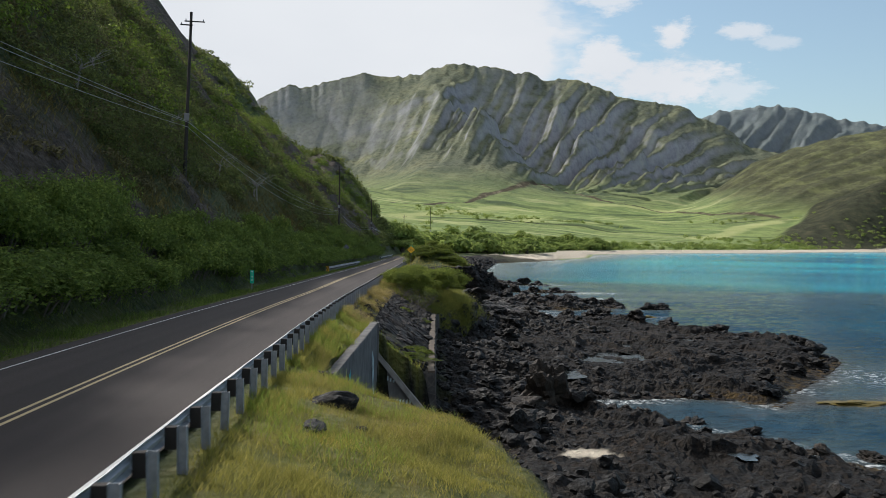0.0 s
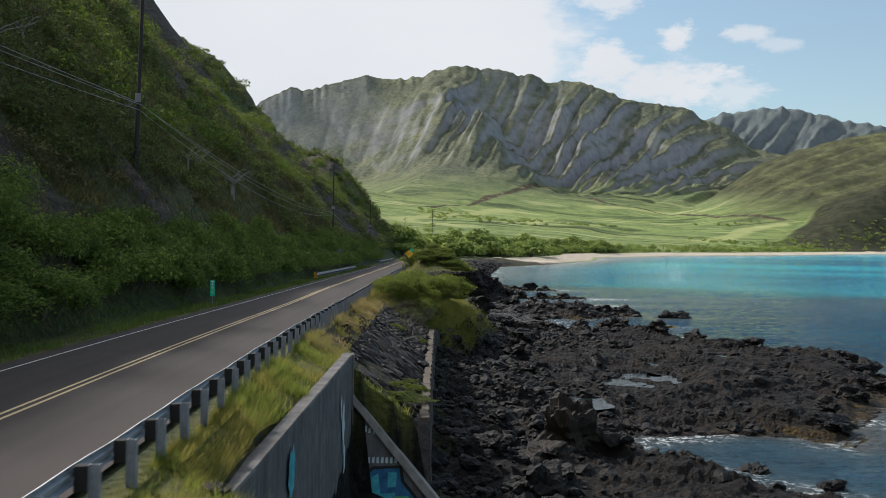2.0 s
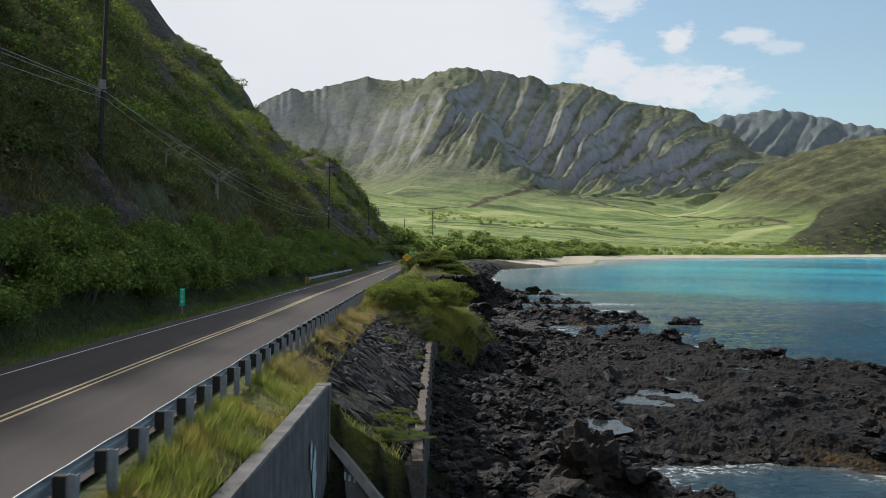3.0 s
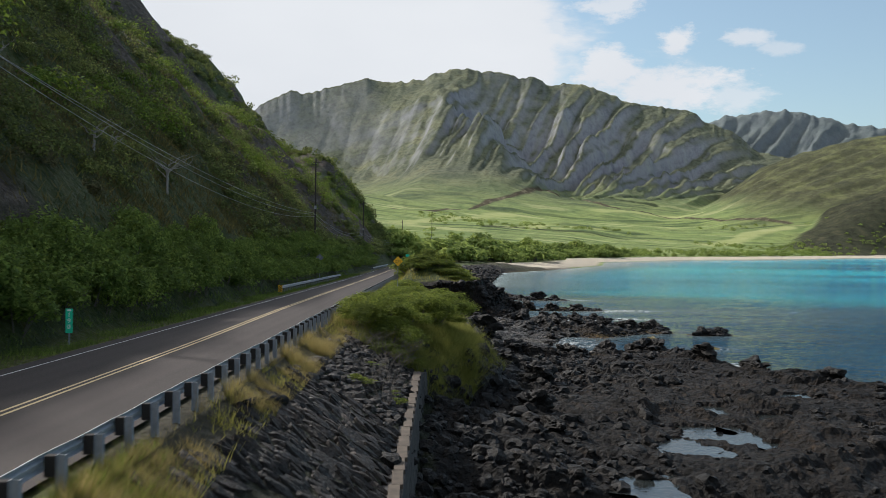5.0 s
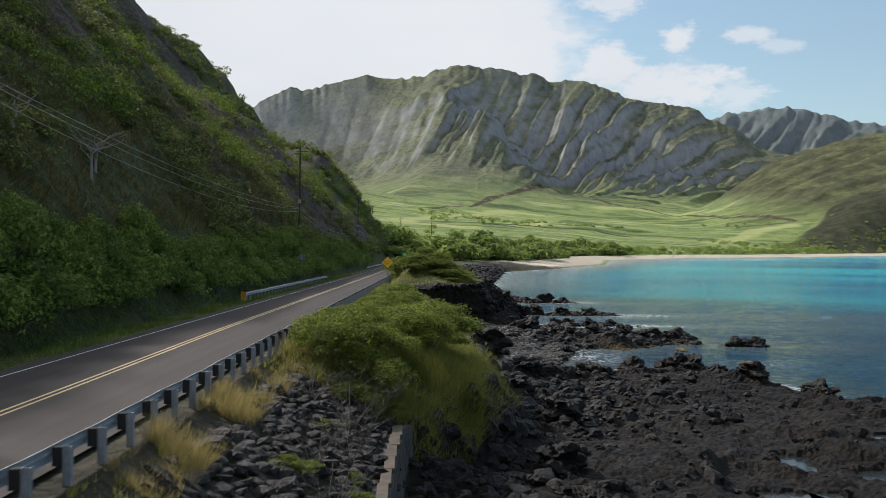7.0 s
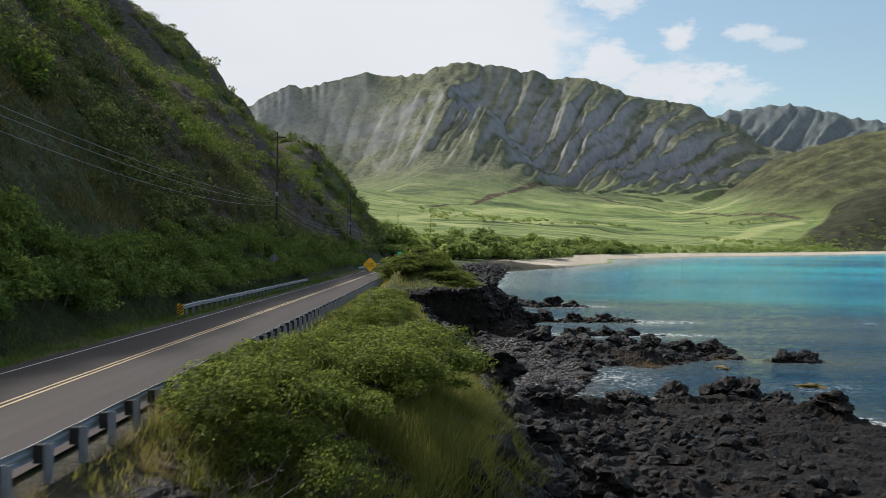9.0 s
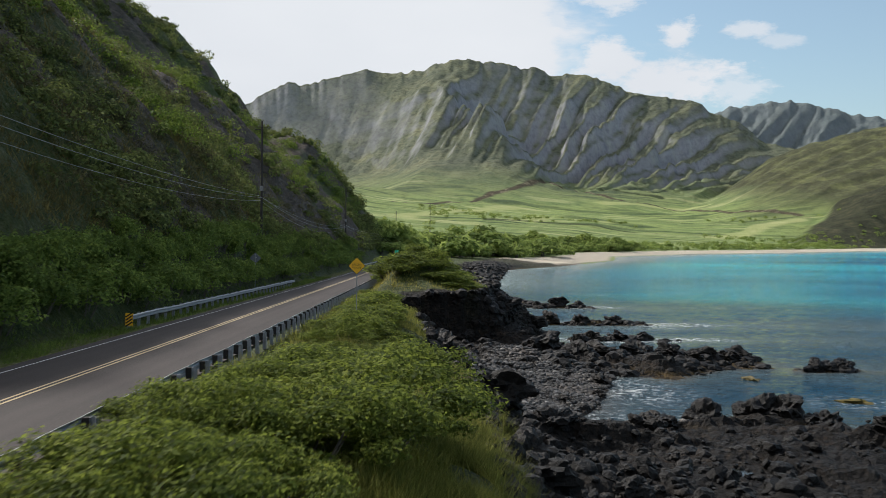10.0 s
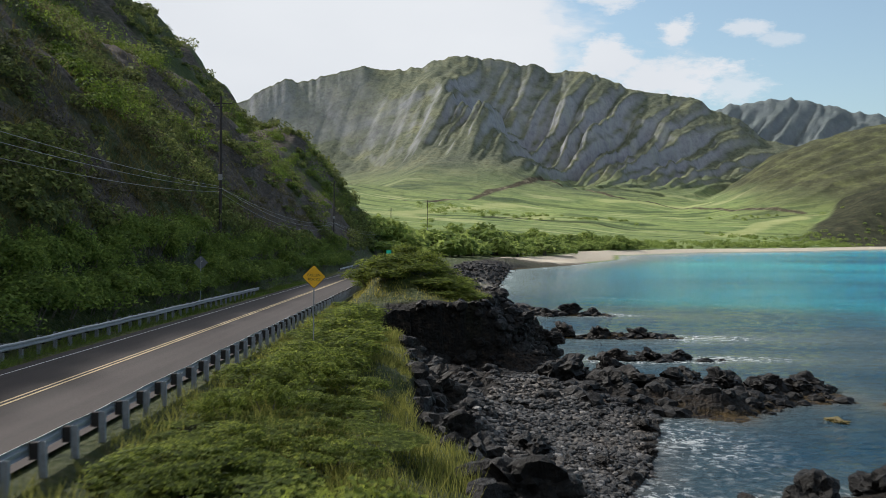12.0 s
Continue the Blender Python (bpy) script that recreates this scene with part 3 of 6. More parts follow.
    # what covers it
    rock = np.where(u > 5.25, smooth(-0.35, 0.25, u - ub + 0.5 * wob), 0.0) * (1 - smooth(460, 520, y))
    rock = np.where((y > 57.2) & (y < 98) & (u > 6.4) & (u < 11.5), 0.75, rock)
    rock = np.maximum(rock, smooth(189.4, 190.2, y) * (1 - smooth(192.8, 193.8, y)) * smooth(8.6, 9.6, u) * (u < 24))
    turf = np.where((u > 4.4) & (y < 60), 1.0, np.where((u < -3.4) & (d < 2.2), 0.55, 0.0)) * (1 - rock)
    outcrop = np.where(u < -3.75, smooth(0.10, 0.42, gully * 1.3 + 0.5 * fbm(x, y, 13, 4, 0.6, 65) + 0.24 * smooth(170, 260, y) * (1 - smooth(26, 50, d)) - 0.30 + 0.14 * smooth(150, 230, y) + 0.20 * smooth(120, 165, y) * (1 - smooth(300, 360, y)) * (1 - smooth(36, 52, d)) + 0.34 * np.exp(-((d - 6.2) / 2.2) ** 2) * (1 - smooth(140, 190, y)) + 0.16 * smooth(50, 72, d) + 0.34 * smooth(46, 64, d) * smooth(250, 350, y) + 0.22 * smooth(200, 250, y) * (1 - smooth(380, 430, y)) * (1 - smooth(34, 48, d))) * smooth(3, 7, d), 0.0)
    outcrop = np.where((u > 4.0) & (u < 6.6) & (y > 58) & (y < 108), 0.75, outcrop)
    outcrop = np.maximum(outcrop, np.where((u > 5.0) & (y > 190), smooth(0.0, 0.35, u - ub + 1.4 + 0.3 * wob) * 0.8 * (1 - rock), 0))
    sand = smooth(1, 6, sd) * (1 - smooth(24, 34, sd + 6 * wob)) * smooth(515, 545, y + 0.3 * x * 0)
    sand = np.maximum(sand, 0.9 * np.exp(-(((x - 33) / 5) ** 2 + ((y - 330) / 7) ** 2)))
    sand = np.maximum(sand, smooth(0.0, 0.4, 1 - np.hypot((x - 14.4) / 2.3, (y - 55.8) / 1.1) + 0.5 * fbm(x, y, 1.6, 3, 0.5, 83)))
    return z, turf, outcrop, rock, sand


def mesh_object(name, verts, faces, material, attrs=None, smooth_shade=True):
    """One mesh object from arrays of vertices and of equal-sided faces."""
    me = bpy.data.meshes.new(name)
    verts, faces = np.asarray(verts, np.float32), np.asarray(faces, np.int32)
    k = faces.shape[1]
    me.vertices.add(len(verts))
    me.vertices.foreach_set("co", verts.ravel())
    me.loops.add(faces.size)
    me.loops.foreach_set("vertex_index", faces.ravel())
    me.polygons.add(len(faces))
    me.polygons.foreach_set("loop_start", np.arange(0, faces.size, k, dtype=np.int32))
    me.polygons.foreach_set("use_smooth", np.full(len(faces), smooth_shade))
    for key, vals in (attrs or {}).items():
        a = me.attributes.new(key, "FLOAT", "POINT")
        a.data.foreach_set("value", np.asarray(vals, np.float32).ravel())
    me.update(calc_edges=True)
    me.validate()
    me.materials.append(material)
    return new(name, me)


def grid_faces(rows, cols):
    i = np.arange(rows * cols).reshape(rows, cols)
    return np.stack([i[:-1, :-1], i[:-1, 1:], i[1:, 1:], i[1:, :-1]], -1).reshape(-1, 4)


def spread(*runs):
    """Positions along an axis: runs of (from, to, step)."""
    return np.unique(np.round(np.concatenate([np.arange(a, b, s) for a, b, s in runs] + [[runs[-1][1]]]), 3))


# near ground, finest where the camera passes
gx = spread((-190, -60, 4.0), (-60, -22, 1.2), (-22, -8, 0.6), (-8, 2, 0.5), (2, 34, 0.27), (34, 60, 0.42), (60, 140, 4.0))
gy = spread((-40, 10, 1.5), (10, 34, 0.6), (34, 56, 0.4), (56, 150, 0.34), (150, 235, 0.5), (235, 300, 1.2), (300, 560, 3.0))
X, Y = np.meshgrid(gx, gy)
rng0 = np.random.default_rng(2)
Z, turf, outcrop, rockm, sandm = land(X, Y)
Z = Z + np.where(sandm > 0.4, 0.0, rockm) * (rng0.random(Z.shape) - 0.5) * np.where((Z > SEA - 0.2) & (Y < 420), 0.16, 0.0)
ground = mesh_object("ground", np.stack([X, Y, Z], -1).reshape(-1, 3), grid_faces(*X.shape), M_GROUND,
                     {"turf": turf, "outcrop": outcrop, "rock": rockm, "sand": sandm,
                      "weed": smooth(5.5, 1.0, shore_distance(X, Y)) * smooth(0.9, 0.3, Z - SEA) * smooth(24, 32, X)})

facet = (rockm[:-1, :-1] < 0.5).ravel()
ground.data.polygons.foreach_set("use_smooth", facet)


def grid_height(x, y):
    """Height of the near ground at single places, from its own mesh."""
    x, y = np.asarray(x, float), np.asarray(y, float)
    i, j = np.clip(np.searchsorted(gy, y) - 1, 0, len(gy) - 2), np.clip(np.searchsorted(gx, x) - 1, 0, len(gx) - 2)
    fy, fx = (y - gy[i]) / (gy[i + 1] - gy[i]), (x - gx[j]) / (gx[j + 1] - gx[j])
    return (Z[i, j] * (1 - fx) + Z[i, j + 1] * fx) * (1 - fy) + (Z[i + 1, j] * (1 - fx) + Z[i + 1, j + 1] * fx) * fy


tagged(ground, "steep grassy hillside, verge and black lava shore", "ground", kind="structure")

# valley floor and mountains, on a fan that widens with distance
fr = np.concatenate([np.linspace(380, 1400, 80), np.linspace(1408, 2000, 105), np.linspace(2005, 2760, 160), np.linspace(2785, 3280, 16), np.linspace(3300, 4600, 95)])
fa = np.radians(np.linspace(-19, 37, 540))
R, A = np.meshgrid(fr, fa, indexing="ij")
FX, FY = ORIGIN[0] + R * np.sin(A), ORIGIN[1] + R * np.cos(A)
FZ, _, _, _, fsand = land(FX, FY)
sdf = shore_distance(FX, FY)
hide = (FY < 552) & (FX > -184) & (FX < 136)
FZ = np.where(hide, FZ - 14, FZ)


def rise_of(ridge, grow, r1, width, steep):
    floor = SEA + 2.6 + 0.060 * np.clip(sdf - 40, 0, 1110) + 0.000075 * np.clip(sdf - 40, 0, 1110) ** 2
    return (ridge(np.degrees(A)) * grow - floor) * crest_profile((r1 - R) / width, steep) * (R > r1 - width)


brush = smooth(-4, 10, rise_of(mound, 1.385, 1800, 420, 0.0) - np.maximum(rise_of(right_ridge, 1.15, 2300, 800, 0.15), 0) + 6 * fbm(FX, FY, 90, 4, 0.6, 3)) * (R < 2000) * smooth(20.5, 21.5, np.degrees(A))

heath_shade = smooth(12, 75, rise_of(right_ridge, 1.15, 2300, 800, 0.15) + 25 * fbm(FX, FY, 220, 4, 0.55, 13)) * (R < 2400) * smooth(16.5, 19.5, np.degrees(A))


def along(line, wide):
    """Nearness to a line over the valley floor, 0 to 1."""
    best = np.full(FX.shape, 1e9)
    for (ax, ay), (bx, by) in zip(line, line[1:]):
        ex, ey = bx - ax, by - ay
        k = np.clip(((FX - ax) * ex + (FY - ay) * ey) / (ex * ex + ey * ey), 0, 1)
        best = np.minimum(best, np.hypot(FX - ax - k * ex, FY - ay - k * ey))
    return smooth(1.5, 0.6, best / (wide * (1 + 0.5 * fbm(FX, FY, 60, 3, 0.5, 5))))


DIRT_ROAD = [(-8, 1563), (48, 1639), (177, 1908), (240, 2014), (311, 2144), (396, 2123), (460, 2019), (565, 1967), (596, 1785), (650, 1730), (676, 1668)]
HEDGE_LINES = ([(119, 1357), (195, 1523), (252, 1493), (318, 1474), (369, 1438)], [(429, 2164), (481, 2114), (551, 2092)])
MOWN = ([(398, 1949), (484, 1973), (623, 2006)], [(441, 1413), (582, 1603), (657, 1635)], [(-5, 1314), (81, 1540), (198, 1787)], [(140, 1408), (231, 1585), (320, 1566)])
track = along(DIRT_ROAD, 7)
hedge_line = np.maximum.reduce([along(h, 8) for h in HEDGE_LINES])
mown = np.maximum.reduce([along(h, 16) for h in MOWN])
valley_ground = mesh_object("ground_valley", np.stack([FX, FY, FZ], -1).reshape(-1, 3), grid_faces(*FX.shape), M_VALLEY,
                            {"sand": fsand, "track": track, "hedge": hedge_line, "mown": mown, "height": np.clip(FZ / 400, 0, 1), "range": 0.8 * smooth(3000, 3300, R), "brush": brush, "heath_shade": heath_shade})
tagged(valley_ground, "green valley floor rising to fluted, grassy mountain ridges", "mountains", kind="structure")

# the sea
sx = spread((-20, 20, 2.0), (20, 62, 0.7), (62, 110, 1.1), (110, 140, 4.0), (140, 700, 25.0), (700, 3000, 150.0))
sy = spread((-300, 20, 20.0), (20, 50, 3.0), (50, 235, 0.75), (235, 330, 1.3), (330, 1500, 18.0))
WX, WY = np.meshgrid(sx, sy)
dep = SEA - land(WX, WY)[0]
wsd = shore_distance(WX, WY)
farw = smooth(120, 440, WY + 0.9 * (WX - 30)) * smooth(3, 45, -wsd)
foam = 1.3 * smooth(2.6, 0.1, np.abs(wsd + 0.6)) * smooth(-0.2, 0.5, fbm(WX, WY, 14, 3, 0.5, 77) + 0.15) + 0.62 * np.exp(-(((WX - 29) / 4) ** 2 + ((WY - 166) / 9) ** 2)) + 0.6 * np.exp(-(((WX - 23) / 2.5) ** 2 + ((WY - 151) / 5) ** 2)) + 0.5 * np.exp(-(((WX - 46) / 4) ** 2 + ((WY - 160) / 3) ** 2)) + 0.5 * np.exp(-(((WX - 47) / 5) ** 2 + ((WY - 222) / 2.5) ** 2)) + 0.6 * np.exp(-(((WX - 51) / 5) ** 2 + ((WY - 93) / 9) ** 2))
swell = (0.075 * fbm(WX * 0.9, WY * 1.5, 2.2, 4, 0.75, 87) + 0.06 * fbm(WX * 0.6, WY * 1.6, 9.0, 2, 0.5, 89)) * smooth(330, 240, WY) * smooth(112, 95, WX) * smooth(0.0, 2.5, -wsd)
sea = mesh_object("water", np.stack([WX, WY, SEA + swell], -1).reshape(-1, 3), grid_faces(*WX.shape), M_SEA,
                  {"depth": np.clip(dep / 5.0, 0, 1), "far": farw, "pale": (0.30 + 0.6 * smooth(270, 360, WY)) * smooth(150, 235, WY) * np.exp(-np.clip(-wsd - 1, 0, None) / np.interp(WY, [160, 200, 300, 500, 800], [6, 10, 17, 24, 12])), "foam": np.clip(foam, 0, 1)})
tagged(sea, "calm turquoise bay water with small foam at the rocks", "sea", kind="structure")


# ---- the road ----
def ribbon(name, u0, u1, lift, y0, y1, material, step=2.0, cols=2, drift=0.0):
    """A strip along the road; drift: metres by which it lies farther seaward on the first stretch."""
    ys = np.arange(y0, y1 + step, step)
    us = np.linspace(u0, u1, cols)
    U, V = np.meshgrid(us, ys)
    U = U + drift * (1 - smooth(78, 118, V))
    slope = np.gradient(road_x(ys), ys)[:, None]
    x, yy = road_x(V) + U / np.sqrt(1 + slope ** 2), V - U * slope / np.sqrt(1 + slope ** 2)
    z = road_z(V) + lift - 0.012 * np.abs(U)
    return mesh_object(name, np.stack([x, yy, z], -1).reshape(-1, 3), grid_faces(*U.shape), material, {"across": U})


road = ribbon("road", -3.75, 4.2, 0.0, -60, 690, M_ASPHALT, 1.5, 13)
tagged(road, "worn grey two-lane asphalt coast road", "road", kind="structure")
for u, mat, what, drift in ((-0.17, M_YELLOW_LINE, "yellow", 0.36), (0.09, M_YELLOW_LINE, "yellow", 0.36), (-3.1, M_WHITE_LINE, "white", 0.06), (3.62, M_WHITE_LINE, "white", 0.03)):
    wide = 0.105 if what == "yellow" else 0.075
    line = ribbon("trim_road_line", u, u + wide, 0.006, -60, 690, mat, 1.5, 2, drift)
    tagged(line, f"worn {what} painted line on the asphalt", "road marking", kind="structure")


# ---- helpers for things ----
def part(name, bm, material, parent, label=""):
    """Links a bmesh as one mesh object under a thing or a part."""
    me = bpy.data.meshes.new(name)
    bm.to_mesh(me)
    bm.free()
    me.materials.append(material)
    ob = new(name, me)
    ob.parent = parent
    if label:
        tagged(ob, label)
    return ob


def shared(name, me, parent, m):
    """One more object on a mesh that is already there."""
    ob = new(name, me)
    ob.parent = parent
    ob.matrix_basis = m
    return ob


def thing(name, m, label, category, group=""):
    ob = new(name)
    ob.matrix_basis = m
    return tagged(ob, label, category, group)


def box(bm, x0, x1, y0, y1, z0, z1, bevel=0.0):
    r = bmesh.ops.create_cube(bm, size=1.0)["verts"]
    bmesh.ops.transform(bm, matrix=Matrix.Translation(((x0 + x1) / 2, (y0 + y1) / 2, (z0 + z1) / 2)) @ Matrix.Diagonal((x1 - x0, y1 - y0, z1 - z0, 1)), verts=r)
    if bevel:
        bmesh.ops.bevel(bm, geom=list({e for v in r for e in v.link_edges}), offset=bevel, segments=1, affect="EDGES")
    return r


def rod(bm, a, b, r0, r1=None, sides=8):
    a, b = Vector(a), Vector(b)
    r = bmesh.ops.create_cone(bm, cap_ends=True, segments=sides, radius1=r0, radius2=r0 if r1 is None else r1, depth=(b - a).length)["verts"]
    bmesh.ops.transform(bm, matrix=Matrix.Translation((a + b) / 2) @ (b - a).to_track_quat("Z", "Y").to_matrix().to_4x4(), verts=r)
    return r


def ground_at(x, y):
    if y < 555 and x < 135:
        return float(grid_height(x, y))
    return float(land(np.array([x]), np.array([y]))[0][0])


rng = np.random.default_rng(5)


def leaves(centres, radii, counts, size, hollow=0.55, flat=0.0, droop=0.0, jumble=0.75):
    """Leaf blades through ellipsoidal clumps: four-sided, at random turns, most of them near the clump's surface."""
    idx = np.repeat(np.arange(len(centres)), counts)
    n = len(idx)
    way = rng.normal(size=(n, 3))
    way /= np.linalg.norm(way, axis=1, keepdims=True)
    way[:, 2] = np.where(way[:, 2] < -0.35, -way[:, 2], way[:, 2])
    rad = hollow + (1 - hollow) * rng.random(n) ** 0.6
    rad *= 1 + 0.22 * np.sin(way[:, 0] * 7 + idx) * np.cos(way[:, 1] * 6 - idx * 1.7)
    p = np.asarray(centres)[idx] + way * rad[:, None] * np.asarray(radii)[idx]
    nrm = way + rng.normal(size=(n, 3)) * jumble
    nrm[:, 2] += flat
    nrm /= np.linalg.norm(nrm, axis=1, keepdims=True)
    a = np.cross(nrm, rng.normal(size=(n, 3)))
    a /= np.linalg.norm(a, axis=1, keepdims=True)
    b = np.cross(nrm, a)
    s = (np.asarray(size)[idx] if np.ndim(size) else size) * (0.6 + 0.8 * rng.random(n))
    s = s[:, None]
    tip = a * s
    tip[:, 2] -= droop * s[:, 0]
    v = np.stack([p - a * s * 0.7 - b * s * 0.5, p + tip, p - a * s * 0.5 + b * s * 0.55], 1).reshape(-1, 3)
    return v, np.arange(3 * n).reshape(-1, 3)


def blades(x, y, z, height, width, lean=0.35):
    """Grass blades: one tapering triangle each."""
    n = len(x)
    t = rng.random(n) * 2 * np.pi
    dx, dy = np.cos(t) * width / 2, np.sin(t) * width / 2
    lx, ly = rng.normal(size=n) * lean * height, rng.normal(size=n) * lean * height
    v = np.stack([np.stack([x - dx, y - dy, z - 0.03], -1), np.stack([x + dx, y + dy, z - 0.03], -1), np.stack([x + lx, y + ly, z + height], -1)], 1)
    return v.reshape(-1, 3), np.arange(3 * n).reshape(-1, 3)


def stone_shapes(count, sub, seed, flat=0.75, rough=0.28):
    """Angular stones of about unit size, as arrays of vertices and triangles."""
    out = []
    for k in range(count):
        bm = bmesh.new()
        bmesh.ops.create_icosphere(bm, subdivisions=sub, radius=1.0)
        off = Vector((seed * 3.1 + k * 7.7, k * 2.3, seed))
        for vt in bm.verts:
            c = vt.co.normalized()
            cell = noise.cell(c * 1.7 + off)
            f = 1 + rough * (noise.noise(c * 1.3 + off) * 1.1 + 0.6 * (0.4 - abs(noise.noise(c * 2.6 + off))) + 0.35 * noise.noise(c * 6.0 + off) + 0.45 * (cell - 0.5) + (0.09 * noise.noise(c * 13.0 + off) if sub > 2 else 0.0))
            vt.co = Vector((c.x, c.y * 0.85, c.z * flat)) * f
        bm.verts.ensure_lookup_table()
        out.append((np.array([vt.co[:] for vt in bm.verts]), np.array([[q.index for q in fc.verts] for fc in bm.faces])))
        bm.free()
    return out


def scatter(name, shapes, pos, size, material, squash=1.0, small=None):
    """Many stones joined into one mesh; the smaller ones may take simpler shapes."""
    vs, fs, base = [], [], 0
    for k in range(len(pos)):
        v, f = shapes[k % len(shapes)] if small is None or size[k] > 0.3 else small[k % len(small)]
        t, tilt = rng.random() * 6.283, rng.normal() * 0.35
        c, s, ct, st = math.cos(t), math.sin(t), math.cos(tilt), math.sin(tilt)
        rot = np.array([[c, -s, 0], [s, c, 0], [0, 0, 1]]) @ np.array([[1, 0, 0], [0, ct, -st], [0, st, ct]])
        vs.append((v * np.array([1, 1, squash])) @ rot.T * size[k] + pos[k])
        fs.append(f + base)
        base += len(v)
    return mesh_object(name, np.concatenate(vs), np.concatenate(fs), material, smooth_shade=False)


def letters(text, size, material, parent, m, name="letter", label=""):
    cu = bpy.data.curves.new(name, "FONT")
    cu.body, cu.size, cu.align_x, cu.align_y, cu.extrude, cu.resolution_u = text, size, "CENTER", "CENTER", 0.002, 2
    tmp = new("tmp_text", cu)
    me = bpy.data.meshes.new_from_object(tmp)
    bpy.data.objects.remove(tmp)
    me.materials.clear()
    me.materials.append(material)
    ob = new(name, me)
    ob.parent = parent
    ob.matrix_basis = m
    return tagged(ob, label) if label else ob


# more materials
M_LEAF_HEDGE = leaf_material("hedge_leaves", (0.048, 0.080, 0.020), (0.135, 0.205, 0.042), (0.28, 0.36, 0.085), 0.42)
M_LEAF_SHRUB = leaf_material("shrub_leaves", (0.020, 0.034, 0.007), (0.092, 0.134, 0.024), (0.29, 0.345, 0.066), 0.48)
M_LEAF_HILL = leaf_material("hillside_leaves", (0.046, 0.062, 0.023), (0.122, 0.155, 0.048), (0.26, 0.29, 0.09), 0.34, 0.06)
M_LEAF_CROWN = leaf_material("tree_crown_leaves", (0.032, 0.062, 0.010), (0.105, 0.175, 0.026), (0.28, 0.36, 0.062), 0.30, 0.3)
M_BANK = leaf_material("bank_grass", (0.055, 0.050, 0.018), (0.140, 0.122, 0.042), (0.28, 0.235, 0.09), 0.3, 0.4)
M_LEAF_DULL = leaf_material("dull_scrub_leaves", (0.050, 0.050, 0.026), (0.120, 0.112, 0.058), (0.22, 0.20, 0.10), 0.3, 0.1)
M_LEAF_FAR = leaf_material("valley_leaves", (0.075, 0.125, 0.032), (0.19, 0.27, 0.070), (0.38, 0.46, 0.13), 0.5, 0.03)
M_GRASS = leaf_material("verge_grass", (0.11, 0.13, 0.018), (0.27, 0.27, 0.050), (0.48, 0.42, 0.13), 0.45, 0.5)
M_LIME = leaf_material("fresh_grass", (0.085, 0.140, 0.018), (0.19, 0.28, 0.040), (0.34, 0.42, 0.085), 0.45, 0.7)
M_BLUFF = leaf_material("bluff_grass_blades", (0.060, 0.085, 0.016), (0.165, 0.190, 0.040), (0.34, 0.33, 0.095), 0.45, 0.35)
M_DRY = leaf_material("dry_grass", (0.13, 0.10, 0.035), (0.32, 0.25, 0.09), (0.52, 0.43, 0.19), 0.4, 0.6)
M_TWIG = plain("grey_twigs", (0.11, 0.095, 0.08), 0.85)
M_BARK = plain("dead_wood", (0.24, 0.22, 0.20), 0.85)


def lava(name, a, b, c, island=True):
    m = Mat(name, 0.85, 0.0, 0.26)
    base = m.ramp(m.noise(2.4, 9.0, 0.7), (0.3, a), (0.55, b), (0.78, c))
    base = m.mix(1.0, base, m.ramp(m.noise(0.13, 5.0, 0.6), (0.34, (0.42, 0.42, 0.44)), (0.52, (0.95, 0.92, 0.88)), (0.68, (1.6, 1.4, 1.2))), "MULTIPLY")
    m.color(m.mix(1.0, base, m.ramp(m.randoms(island), (0.0, 0.20), (0.7, 0.72), (0.92, 1.15), (1.0, 2.6)), "MULTIPLY"))
    m.put(m.b.inputs["Roughness"], m.ramp(m.noise(5.0), (0.3, 0.38), (0.7, 0.85)))
    return m.bump(m.math("ADD", m.noise(7.0, 8.0, 0.7), m.math("MULTIPLY", m.cells(9.0), 0.4)), 0.8, 0.12).m


M_LAVA = lava("black_lava", (0.0015, 0.0015, 0.0015), (0.0062, 0.0055, 0.0049), (0.050, 0.040, 0.031))
M_PEBBLE = lava("grey_beach_cobbles", (0.024, 0.024, 0.025), (0.085, 0.085, 0.086), (0.27, 0.265, 0.26))
M_REVET = lava("grey_revetment_stone", (0.013, 0.0115, 0.011), (0.034, 0.030, 0.0285), (0.105, 0.094, 0.088), False)
M_BROWN_LAVA = lava("brown_lava", (0.008, 0.007, 0.006), (0.032, 0.026, 0.020), (0.10, 0.080, 0.060), False)
M_SEAWEED = plain("brown_green_seaweed", (0.10, 0.075, 0.012), 0.6, 0.0, 0.5, 2.0)
M_MASONRY = Mat("dark_stone_masonry", 0.85)
_k = M_MASONRY
_mc = _k.ramp(_k.noise(1.6, 8.0, 0.7), (0.3, (0.022, 0.021, 0.021)), (0.6, (0.060, 0.055, 0.053)), (0.8, (0.13, 0.115, 0.10)))
_k.color(_k.mix(_k.ramp(_k.cells(2.2, "DISTANCE_TO_EDGE"), (0.0, 1.0), (0.06, 0.0)), _mc, (0.09, 0.08, 0.07)))
M_MASONRY = _k.bump(_k.cells(2.2), 0.8, 0.12).m
M_PATH_CAP = plain("tan_worn_concrete", (0.085, 0.068, 0.053), 0.9, 0.0, 0.35, 2.0)
M_POLE = plain("weathered_dark_pole", (0.035, 0.030, 0.027), 0.85)
M_WIRE = plain("grey_cable", (0.22, 0.22, 0.23), 0.5)
M_SIGN_Y = plain("yellow_sign_face", (0.78, 0.42, 0.012), 0.45, 0.0, 0.06, 5.0)
M_SIGN_G = plain("green_sign_face", (0.02, 0.56, 0.34), 0.45, 0.0, 0.1, 5.0)
